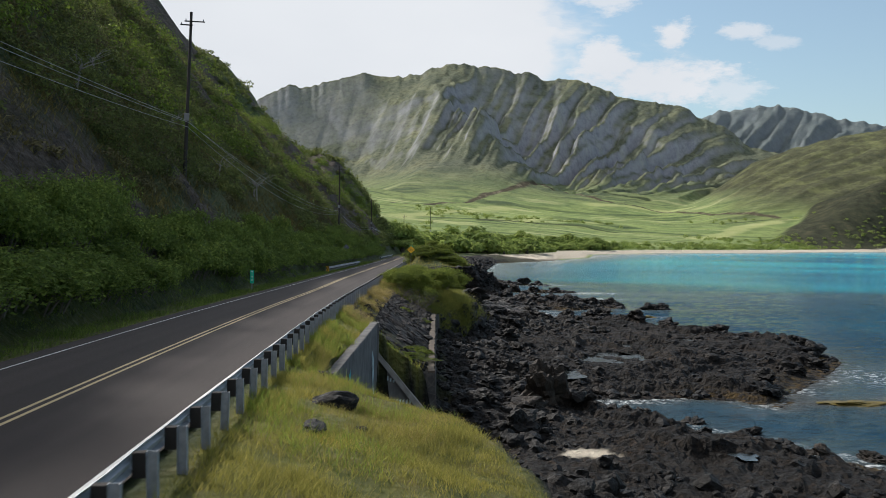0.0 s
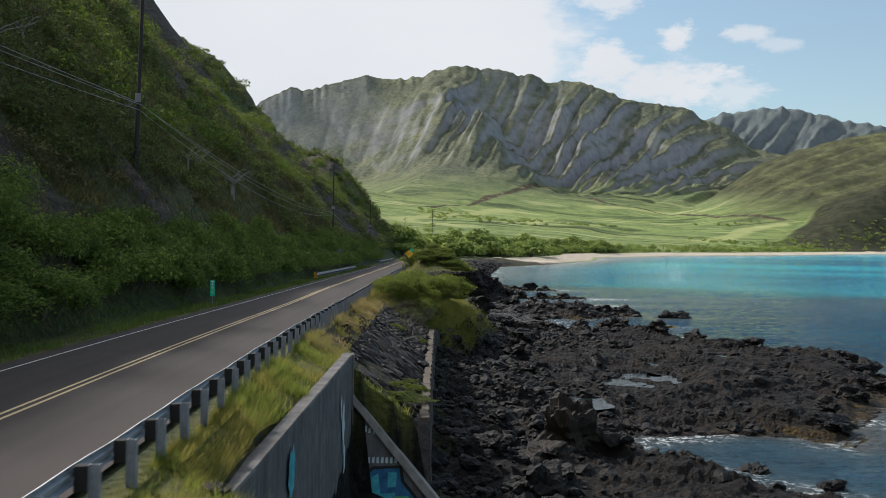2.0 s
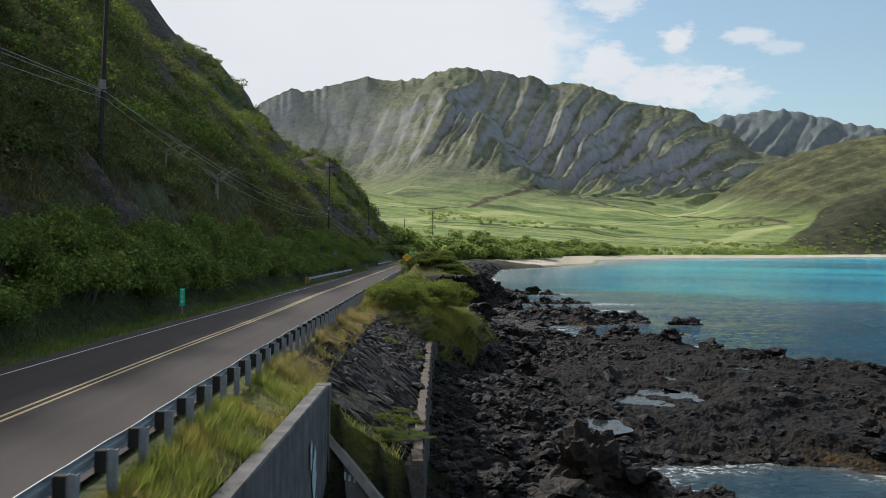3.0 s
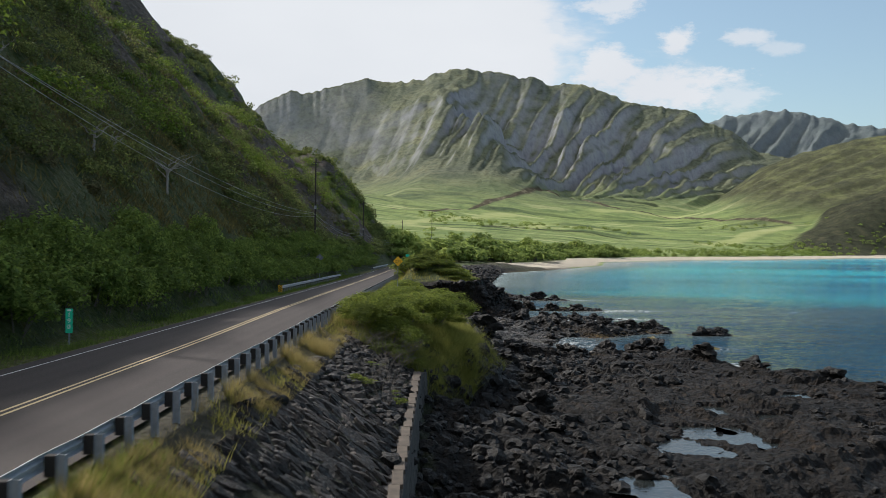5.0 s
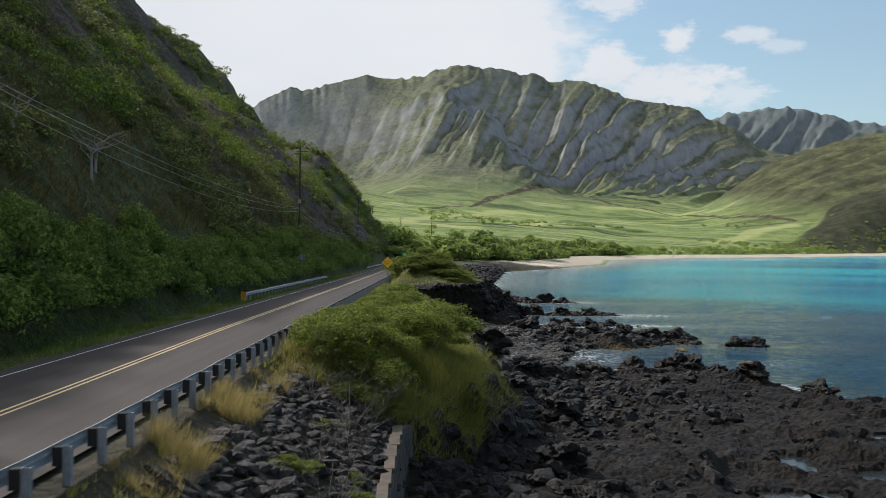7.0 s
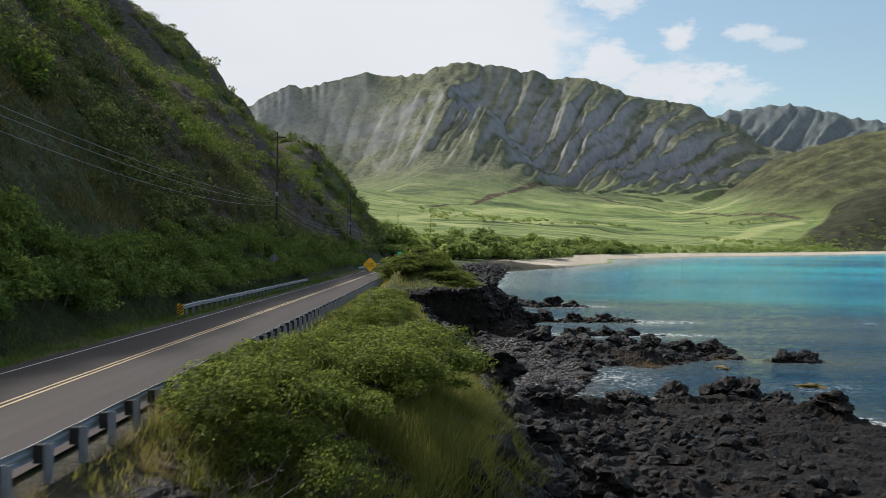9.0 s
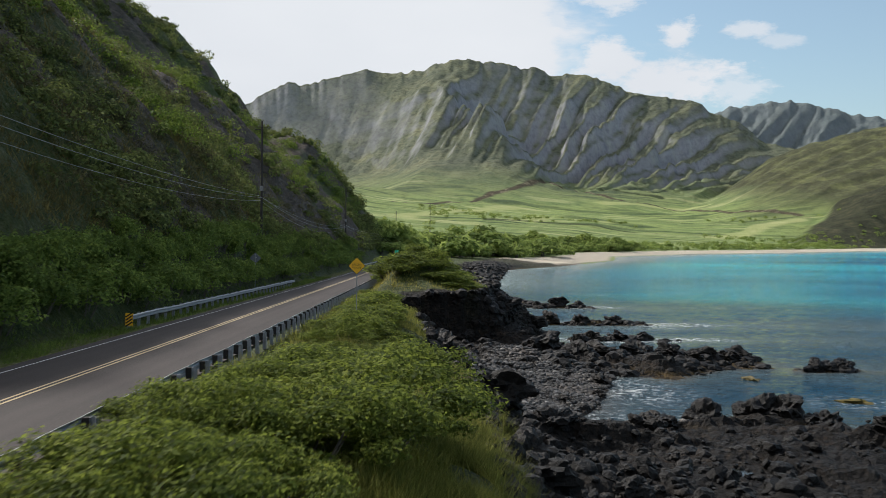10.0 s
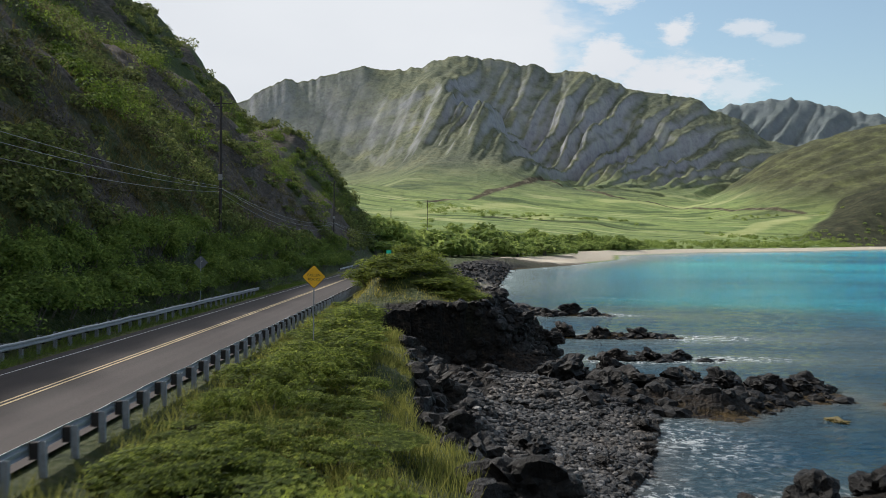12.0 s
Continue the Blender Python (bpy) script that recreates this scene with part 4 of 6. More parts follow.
M_RUBBER = plain("dull_black_plastic", (0.006, 0.006, 0.006), 0.9, 0.0, 0.3, 4.0, 0.2)
M_BLACK = plain("black_paint", (0.012, 0.012, 0.012), 0.5)
M_WHITE = plain("white_paint", (0.72, 0.74, 0.72), 0.5, 0.0, 0.08)
M_SIGN_BACK = plain("dull_grey_sign_back", (0.13, 0.14, 0.16), 0.5, 0.3)
M_TEAL = plain("teal_spray_paint", (0.06, 0.36, 0.42), 0.7, 0.0, 0.4)
M_BLUE = plain("blue_spray_paint", (0.03, 0.13, 0.26), 0.7, 0.0, 0.4)
M_PALE = plain("pale_spray_paint", (0.45, 0.56, 0.58), 0.7, 0.0, 0.3)
M_GREEN_SPRAY = plain("green_spray_paint", (0.10, 0.38, 0.14), 0.7, 0.0, 0.4)


# ---- guardrails ----
W_SHAPE = [(0.0, 0.31), (-0.03, 0.30), (-0.08, 0.265), (-0.08, 0.215), (-0.012, 0.175), (-0.012, 0.135), (-0.08, 0.095), (-0.08, 0.045), (-0.03, 0.01), (0.0, 0.0)]


def road_frame(y):
    s = float((road_x(y + 0.5) - road_x(y - 0.5)))
    return Vector((float(road_x(y)), y, float(road_z(y)))), math.atan2(-s, 1.0)


def guardrail(y0, y1, u, side, label, top=0.70, spacing=1.905, blocks=True):
    """A W-beam on steel posts; side: +1 where the posts stand to the right of the beam."""
    o, turn = road_frame(y0)
    rail = thing("guardrail", Matrix.Translation((0, 0, 0)), label, "guardrail", "guardrails along the road")
    shape = [(a * side, b) for a, b in W_SHAPE] + [(a * side + 0.008 * side, b) for a, b in reversed(W_SHAPE)]
    ys = np.arange(y0, y1 + 0.01, spacing / 2)
    rows = []
    for q in ys:
        p, t = road_frame(q)
        wob = 0.012 * math.sin(q * 0.7) + 0.010 * math.sin(q * 1.9)
        for a, b in shape:
            uu = u + a
            rows.append((p.x + uu * math.cos(t), p.y + uu * math.sin(t), p.z + top - 0.31 + b + wob))
    k = len(shape)
    idx = np.arange(len(rows)).reshape(len(ys), k)
    nxt = np.roll(idx, -1, axis=1)
    faces = np.stack([idx[:-1], nxt[:-1], nxt[1:], idx[1:]], -1).reshape(-1, 4)
    beam = mesh_object("beam", rows, faces, M_STEEL, smooth_shade=False)
    beam.parent = rail
    bm = bmesh.new()
    w, d, tk = 0.13, 0.16, 0.014
    box(bm, 0, tk, -w / 2, w / 2, -1.1, 0.70)
    box(bm, d - tk, d, -w / 2, w / 2, -1.1, 0.70)
    box(bm, tk, d - tk, -tk / 2, tk / 2, -1.1, 0.70)
    post0 = part("post", bm, M_STEEL_POST, rail)
    bm = bmesh.new()
    box(bm, -0.20, 0, -0.09, 0.09, 0.31, 0.69, 0.008)
    block0 = part("block", bm, M_BLOCK, post0, "dark wooden offset block")
    first = True
    for q in np.arange(y0 + 0.3, y1, spacing):
        p, t = road_frame(q)
        m = Matrix.Translation((p.x + u * math.cos(t), p.y + u * math.sin(t), p.z + top - 0.70)) @ Matrix.Rotation(t + (0 if side > 0 else math.pi), 4, "Z") @ Matrix.Translation((0.215, 0, random.uniform(-0.015, 0.015))) @ pose(0, 0, 0, 0, random.uniform(-1.2, 1.2), random.uniform(-3, 3))
        if first:
            post0.matrix_basis, first = m, False
        else:
            shared("block", block0.data, shared("post", post0.data, rail, m), Matrix())
    return rail


guardrail(-8, 300, 4.56, 1, "galvanised W-beam guardrail on steel posts along the seaward verge", 0.63)
left_rail = guardrail(141, 205, -4.55, -1, "galvanised W-beam guardrail below the hedge", 0.75)
guardrail(288, 352, -4.5, -1, "short distant galvanised guardrail on the bend", 0.72)

# striped marker on the guardrail's end
p, t = road_frame(140.8)
marker = thing("end_marker", Matrix.Translation((p.x - 4.6, p.y, p.z)), "yellow and black striped object marker at the rail end", "sign")
bm = bmesh.new()
box(bm, -0.03, 0.03, -0.015, 0.015, -0.3, 0.35)
part("post", bm, M_STEEL_POST, marker)
bm = bmesh.new()
box(bm, -0.22, 0.22, -0.04, -0.025, 0.1, 0.85, 0.01)
part("plate", bm, M_SIGN_Y, marker, "yellow reflective plate")
for k in range(4):
    bm = bmesh.new()
    r = box(bm, -0.24, 0.24, -0.046, -0.041, -0.04, 0.04)
    bmesh.ops.transform(bm, matrix=pose(0, 0, 0.22 + 0.18 * k, 0, -35, 0), verts=r)
    bmesh.ops.bisect_plane(bm, geom=bm.verts[:] + bm.edges[:] + bm.faces[:], plane_co=(0.22, 0, 0), plane_no=(1, 0, 0), clear_outer=True)
    bmesh.ops.bisect_plane(bm, geom=bm.verts[:] + bm.edges[:] + bm.faces[:], plane_co=(-0.22, 0, 0), plane_no=(-1, 0, 0), clear_outer=True)
    part("stripe", bm, M_BLACK, marker)


# ---- road signs ----
def diamond(parent, half, z, material, name="plate", y=0.0, thick=0.006, label=""):
    bm = bmesh.new()
    r = box(bm, -half, half, y - thick / 2, y + thick / 2, -half, half)
    bmesh.ops.bevel(bm, geom=[e for e in bm.edges if abs(e.verts[0].co.y - e.verts[1].co.y) > thick / 2], offset=half * 0.09, segments=3, affect="EDGES")
    bmesh.ops.transform(bm, matrix=pose(0, 0, z, 0, 45, 0), verts=bm.verts)
    return part(name, bm, material, parent, label)


warning = thing("warning_sign", Matrix.Translation((5.5, 157.2, -2.1)), "yellow diamond warning sign on a steel post among shrubs", "road sign")
bm = bmesh.new()
box(bm, -0.03, 0.03, 0.012, 0.06, -1.2, 4.2)
part("post", bm, M_STEEL_POST, warning)
diamond(warning, 0.457, 3.65, M_BLACK, "border", 0.0, 0.006, "thin black border of the plate")
diamond(warning, 0.440, 3.65, M_SIGN_Y, "plate", -0.006, 0.006, "yellow reflective plate")
letters("FALLEN", 0.205, M_BLACK, warning, pose(0, -0.013, 3.73, 90, 0, 0), "lettering")
letters("ROCKS", 0.205, M_BLACK, warning, pose(0, -0.013, 3.51, 90, 0, 0), "lettering")

mile = thing("mile_marker", Matrix.Translation((-8.75, 83.4, -1.0)), "green mile marker plate on a post in the grass verge", "road sign")
bm = bmesh.new()
box(bm, -0.03, 0.03, 0.0, 0.04, -0.4, 1.6)
part("post", bm, M_STEEL_POST, mile)
bm = bmesh.new()
box(bm, -0.16, 0.16, -0.012, -0.004, 0.62, 1.72, 0.003)
part("plate", bm, M_SIGN_G, mile, "green reflective plate")
bm = bmesh.new()
box(bm, -0.09, 0.09, -0.018, -0.013, 1.60, 1.68)
part("lettering", bm, M_WHITE, mile, "illegible small white lettering")
for k, ch in enumerate("190"):
    letters(ch, 0.30, M_WHITE, mile, pose(0, -0.016, 1.43 - 0.27 * k, 90, 0, 0), "digit")

back_sign = thing("road_sign", Matrix.Translation((-6.6, 186, -2.2)), "dull grey back of a diamond road sign on a thin post", "road sign")
bm = bmesh.new()
box(bm, -0.03, 0.03, -0.06, -0.012, -0.3, 4.0)
part("post", bm, M_STEEL_POST, back_sign)
diamond(back_sign, 0.43, 3.55, M_SIGN_BACK, "plate", 0.0, 0.01)
bm = bmesh.new()
bmesh.ops.create_icosphere(bm, subdivisions=1, radius=0.05, matrix=Matrix.Translation((0.1, -0.07, 3.65)))
part("reflector", bm, M_WHITE, back_sign, "small white reflector")

far_sign = thing("street_sign", Matrix.Translation((7.3, 300, -3.9)), "small green sign board on a post by the bend", "road sign")
bm = bmesh.new()
box(bm, -0.04, 0.04, 0, 0.06, -0.3, 4.4)
part("post", bm, M_STEEL_POST, far_sign)
bm = bmesh.new()
box(bm, -0.5, 0.5, -0.03, -0.01, 3.8, 4.5, 0.02)
part("plate", bm, M_SIGN_G, far_sign)


# ---- power poles and cables ----
def power_pole(x, y, z0, z1, lean, label, arms=((0.95, 0.9), (0.93, 0.55))):
    h = z1 - z0
    pole = thing("utility_pole", pose(x, y, z0, 0, lean, 0), label, "utility pole", "utility poles on the hillside")
    bm = bmesh.new()
    rod(bm, (0, 0, -2.0), (0, 0, h), 0.19, 0.12, 10)
    part("shaft", bm, M_POLE, pole)
    for k, (f, half) in enumerate(arms):
        bm = bmesh.new()
        off = 0.35 if k == 0 else -0.35
        box(bm, off - half, off + half, -0.16, -0.06, h * f - 0.05, h * f + 0.05, 0.01)
        arm = part("crossarm", bm, M_POLE, pole)
        for sx_ in (-0.85, 0.85):
            bm = bmesh.new()
            rod(bm, (off + sx_ * half, -0.11, h * f + 0.05), (off + sx_ * half, -0.11, h * f + 0.22), 0.045, 0.03, 6)
            part("insulator", bm, M_WIRE, arm)
    bm = bmesh.new()
    box(bm, -0.22, 0.22, -0.2, -0.1, 0.42 * h, 0.46 * h, 0.01)
    part("cable_bracket", bm, M_WIRE, pole)
    return pole


power_pole(-15.9, 89.5, 6.8, 23.6, 1.6, "tall dark utility pole on the grassy slope")
power_pole(-9.6, 210.0, 3.0, 18.6, 0.0, "dark utility pole against the rocky slope")
power_pole(-6.2, 331.0, 1.0, 16.3, 0.0, "distant dark utility pole at the cliff's end")
power_pole(5.6, 452.0, -4.0, 13.6, 0.0, "distant thin utility pole among valley trees")
power_pole(21.5, 560.0, -4.5, 20.5, 0.0, "tall distant utility pole above the trees")


def cable(a, b, sag, r=0.021):
    n, ring = 26, 5
    a, b = Vector(a), Vector(b)
    pts = [a.lerp(b, k / (n - 1)) - Vector((0, 0, sag * 4 * (k / (n - 1)) * (1 - k / (n - 1)))) for k in range(n)]
    side = (b - a).cross(Vector((0, 0, 1))).normalized()
    up = side.cross((b - a).normalized())
    v = [p + side * (r * math.cos(6.283 * j / ring)) + up * (r * math.sin(6.283 * j / ring)) for p in pts for j in range(ring)]
    idx = np.arange(n * ring).reshape(n, ring)
    nxt = np.roll(idx, -1, axis=1)
    ob = mesh_object("power_cable", [q[:] for q in v], np.stack([idx[:-1], nxt[:-1], nxt[1:], idx[1:]], -1).reshape(-1, 4), M_WIRE)
    return tagged(ob, "thin sagging overhead cable between utility poles", "cable", "overhead cables")


POLE_LINE = [(-19.0, -40.0, 14.6), (-15.6, 89.4, 13.9), (-9.7, 209.9, 8.9), (-6.2, 330.9, 6.6), (5.6, 452, 5.5)]
for (ax, ay, az_), (bx, by, bz) in zip(POLE_LINE, POLE_LINE[1:]):
    near = ay > 0
    for dx, dz, sag in ((-0.2, 0.0, 1.0), (0.2, -0.25, 1.3), (0.0, -0.62, 1.6)):
        cable((ax + dx, ay, az_ + dz), (bx + dx, by, bz + dz), sag * (1.6 if near else 0.9))


# ---- concrete walls at the cove ----
def prism(bm, pts, y0, y1):
    """A slab: the outline pts in x, z, from y0 to y1."""
    a = [bm.verts.new((x, y0, z)) for x, z in pts]
    b = [bm.verts.new((x, y1, z)) for x, z in pts]
    bm.faces.new(a)
    bm.faces.new(b[::-1])
    for k in range(len(pts)):
        bm.faces.new((a[k], b[k], b[(k + 1) % len(pts)], a[(k + 1) % len(pts)]))
    bmesh.ops.recalc_face_normals(bm, faces=bm.faces)


cove_wall = thing("retaining_wall", Matrix(), "grey weathered concrete retaining wall with faded graffiti", "wall")
WA, WB = Vector((0.95, 33.4, 0)), Vector((2.22, 56.2, 0))
wdir = (WB - WA).normalized()
wside = Vector((wdir.y, -wdir.x, 0))
bm = bmesh.new()
sec = 12
grid = []
for k in range(sec + 1):
    p = WA.lerp(WB, k / sec)
    top = -1.05 - 0.12 * (1 - k / sec) + random.uniform(-0.015, 0.015)
    bow = random.uniform(-0.02, 0.02)
    grid.append([bm.verts.new((p.x + wside.x * a, p.y + wside.y * a, z)) for a, z in ((-0.2, -8.5), (-0.2, top), (0.17, top), (0.20 + bow, top - 0.05), (0.22 + bow, -4.0), (0.25, -8.5))])
for k in range(sec):
    for j in range(5):
        bm.faces.new((grid[k][j], grid[k][j + 1], grid[k + 1][j + 1], grid[k + 1][j]))
bm.faces.new(grid[0])
bm.faces.new(grid[-1][::-1])
bmesh.ops.recalc_face_normals(bm, faces=bm.faces)
part("body", bm, M_CONCRETE, cove_wall)
bm = bmesh.new()
box(bm, 1.98, 2.52, 56.1, 56.75, -8.5, -1.02, 0.025)
part("corner_pier", bm, M_CONCRETE, cove_wall)
bm = bmesh.new()
prism(bm, [(2.5, -2.75), (7.3, -8.75), (2.5, -8.75)], 56.35, 56.75)
part("wing", bm, M_CONCRETE, cove_wall, "sloping concrete wing wall")
bm = bmesh.new()
prism(bm, [(2.45, -2.62), (2.45, -3.02), (7.25, -9.0), (7.55, -8.8)], 56.12, 56.9)
part("coping", bm, M_COPING, cove_wall, "pale sloping concrete coping")
bm = bmesh.new()
box(bm, -0.45, 0.98, 33.0, 34.6, -2.5, -1.2, 0.05)
part("ledge", bm, M_COPING, cove_wall, "broken brown concrete ledge")
bm = bmesh.new()
box(bm, 1.75, 2.75, 42.5, 43.9, -8.5, -4.9, 0.06)
part("buttress", bm, M_COPING, cove_wall, "stained concrete buttress")


def daub(name, material, pts, where):
    """A patch of sprayed paint, 4 mm proud of the wall."""
    bm = bmesh.new()
    a = [bm.verts.new(where(s, z)) for s, z in pts]
    bm.faces.new(a)
    part(name, bm, material, cove_wall)


def wing_face(s, z):
    return Vector((s, 56.345, z))


def side_face(s, z):
    p = WA + wdir * s + wside * (0.27 + 0.0 * z)
    return Vector((p.x, p.y, z))


def blob(cx, cz, rx, rz, n=14, jag=0.25, seed=0):
    r = random.Random(seed)
    return [(cx + rx * math.cos(6.283 * k / n) * (1 + r.uniform(-jag, jag)), cz + rz * math.sin(6.283 * k / n) * (1 + r.uniform(-jag, jag))) for k in range(n)]


PANEL = [(3.0, -6.0), (3.35, -5.75), (4.6, -5.7), (4.7, -6.35), (5.3, -7.1), (5.35, -8.5), (2.95, -8.5), (3.05, -7.2)]
daub("graffiti_panel", M_BLACK, [(a + 0.0, b) for a, b in PANEL], lambda s, z: wing_face(s, z))
daub("graffiti_panel", M_BLUE, [(3.12, -6.1), (3.42, -5.87), (4.48, -5.82), (4.57, -6.4), (5.17, -7.15), (5.22, -8.4), (3.07, -8.4), (3.17, -7.2)], lambda s, z: Vector((s, 56.341, z)))
for k, (mat, pts) in enumerate(((M_TEAL, [(3.3, -6.2), (3.6, -6.05), (3.7, -6.9), (4.3, -6.85), (4.35, -7.4), (3.4, -7.5)]), (M_TEAL, [(4.0, -6.0), (4.4, -6.0), (4.35, -6.6), (4.0, -6.65)]),
                                (M_GREEN_SPRAY, [(4.3, -7.0), (4.9, -7.0), (5.1, -7.6), (5.05, -8.2), (4.4, -8.2)]), (M_TEAL, [(3.2, -7.7), (4.1, -7.65), (4.2, -8.25), (3.2, -8.3)]))):
    daub("graffiti_patch", mat, pts, lambda s, z: Vector((s, 56.337, z)))
for k in range(5):      # a short unreadable tag
    daub("graffiti_mark", M_PALE, [(2.66 + 0.17 * k, -3.85 - 0.10 * k), (2.76 + 0.17 * k, -3.83 - 0.10 * k), (2.75 + 0.17 * k, -4.2 - 0.05 * k), (2.65 + 0.17 * k, -4.2 - 0.05 * k)], lambda s, z: Vector((s, 56.345, z)))
for k in range(9):
    daub("graffiti_mark", M_PALE, [(2.95 + 0.19 * k, -5.38), (3.06 + 0.19 * k, -5.34), (3.05 + 0.19 * k, -5.62), (2.94 + 0.19 * k, -5.60)] if 2.95 + 0.19 * k < 4.4 else [(2.95 + 0.19 * k, -5.5), (3.0 + 0.19 * k, -5.5), (3.0 + 0.19 * k, -5.6)], lambda s, z: Vector((s, 56.345, z)))
for k, (mat, cx, cz, rx, rz) in enumerate(((M_TEAL, 1.4, -2.4, 1.0, 0.8), (M_TEAL, 8.0, -2.3, 0.5, 0.7), (M_PALE, 19.6, -3.4, 0.35, 1.0), (M_PALE, 20.1, -5.2, 0.3, 1.1), (M_TEAL, 20.2, -6.8, 0.5, 1.2), (M_PALE, 18.9, -2.6, 0.18, 0.5))):
    daub("graffiti_patch", mat, blob(cx, cz, rx, rz, 16, 0.3, k), side_face)


# ---- the seawall and the stone revetment ----
seawall = thing("seawall", Matrix(), "low stone-faced seawall with a worn tan cap above lava rocks", "seawall")
ys = np.arange(57.2, 98.1, 0.8)
bm = bmesh.new()
rows = []
for q in ys:
    x0 = float(road_x(q) + lip_u(q)) - 0.12
    j = [random.uniform(-0.04, 0.04) for _ in range(3)]
    rows.append([bm.verts.new(v) for v in ((x0 - 0.1, q, -8.8), (x0 - 0.1, q, -3.98), (x0 + 0.70, q, -3.98), (x0 + 0.74 + j[0], q, -5.4), (x0 + 0.80 + j[1], q, -7.0), (x0 + 0.9, q, -9.4))])
for a, b in zip(rows, rows[1:]):
    for k in range(5):
        bm.faces.new((a[k], a[k + 1], b[k + 1], b[k]))
bm.faces.new(rows[0])
bm.faces.new(rows[-1][::-1])
bmesh.ops.recalc_face_normals(bm, faces=bm.faces)
part("body", bm, M_MASONRY, seawall, "dark stone masonry face")
for q in np.arange(57.2, 97, 1.9):
    bm = bmesh.new()
    x0 = float(road_x(q + 0.95) + lip_u(q + 0.95)) - 0.12
    box(bm, x0 + 0.26 + random.uniform(-0.02, 0.02), x0 + 0.66 + random.uniform(-0.03, 0.02), q + 0.015, q + 1.885, -4.0, -3.82 + random.uniform(-0.008, 0.008), 0.02)
    part("cap_slab", bm, M_PATH_CAP, seawall)

revetment = thing("revetment", Matrix(), "sloping revetment of grey grouted lava stones below the road", "revetment")
revet_shapes = stone_shapes(8, 1, 3, 0.6, 0.35)
revet_meshes = []
for v, f in revet_shapes:
    me = bpy.data.meshes.new("stone")
    me.from_pydata(v.tolist(), [], f.tolist())
    me.materials.append(M_REVET)
    revet_meshes.append(me)
rev_pos, rev_size = [], []
for q in np.arange(57.6, 106, 0.52):
    x_top = float(road_x(q)) + 6.05 + 0.25 * math.sin(q * 0.6)
    x_low = float(road_x(q) + lip_u(q)) - 0.15
    for x in np.arange(x_top, x_low, 0.47):
        px, py = x + random.uniform(-0.16, 0.16), q + random.uniform(-0.16, 0.16)
        if q < 64 and x > x_top + 1.0 - (q - 58) * 0.05 and random.random() < 0.75:
            continue
        rev_pos.append((px, py, ground_at(px, py) + 0.02))
        rev_size.append(random.uniform(0.24, 0.46))
for k, (p, s) in enumerate(zip(rev_pos, rev_size)):
    if k >= 300:
        break
    fwd = pose(p[0], p[1], p[2] - 0.05, random.uniform(-16, 16), random.uniform(26, 50), random.uniform(-26, 26)) @ Matrix.Diagonal((s * 1.55, s * 0.80, s * 0.9, 1))
    shared("stone", revet_meshes[k % 8], revetment, fwd)
rest = scatter("stone_bed", revet_shapes, np.array(rev_pos[300:]), np.array(rev_size[300:]), M_REVET, 0.8)
rest.parent = revetment
tagged(rest, "grey lava stones set in the slope", kind="stuff")

pipe = thing("drain_pipe", Matrix(), "black plastic drain pipe lying on the stones below the guardrail", "pipe")
bm = bmesh.new()
run = [(1.45, 69.2), (1.58, 70.2), (1.80, 71.3), (2.1, 72.2)]
for (ax, ay), (bx, by) in zip(run, run[1:]):
    rod(bm, (ax, ay, ground_at(ax, ay) + 0.22), (bx, by, ground_at(bx, by) + 0.22), 0.15, None, 12)
part("tube", bm, M_RUBBER, pipe)
bm = bmesh.new()
rod(bm, (2.06, 72.1, ground_at(2.06, 72.1) + 0.22), (2.2, 72.5, ground_at(2.2, 72.5) + 0.22), 0.18, None, 14)
part("collar", bm, M_RUBBER, pipe)

# ---- lava boulders, rubble and cobbles ----
def land_filter(x, y, keep):
    z, _, _, rk, sn = land(x, y)
    ok = keep(z, rk, sn)
    return np.stack([x[ok], y[ok], z[ok]], -1)


rub = stone_shapes(12, 2, 11, 0.72, 0.36)
n = 26000
cx, cy = rng.uniform(2, 56, n), rng.uniform(34, 225, n)
u_off = cx - road_x(cy) - foot_u(cy)
sdist = shore_distance(cx, cy)
clump = fbm(cx, cy, 9.0, 3, 0.5, 15)
want = (u_off > -0.8) & (sdist > 0.1) & (rng.random(n) < np.clip(0.02 + 0.95 * np.exp(-np.clip(u_off - 2.5, 0, 60) / 5.5) + 0.55 * clump + 0.1 * (cy < 80), 0.05, 1))
want &= (cy > 57.5) | (u_off > 3.5)
for px_, py_, rx_, ry_ in POOLS:
    want &= (np.hypot((cx - px_) / rx_, (cy - py_) / ry_) > 1.0) | (rng.random(n) < 0.2)
want &= (cx < 15.6) | (cy < 147) | (cy > 178) | (rng.random(n) < 0.06)
cx, cy = cx[want], cy[want]
pos = land_filter(cx, cy, lambda z, rk, sn: (z > SEA - 0.2) & (sn < 0.4))[:7600]
size = 0.11 + 0.50 * rng.random(len(pos)) ** 4.5 + 0.16 * rng.random(len(pos))
rubble = scatter("lava_rubble", rub, pos + np.array([0, 0, 0.05]), size, M_LAVA, 0.9, stone_shapes(10, 1, 17, 0.7, 0.3))
tagged(rubble, "loose black lava rubble on the shore", "rocks", kind="stuff")

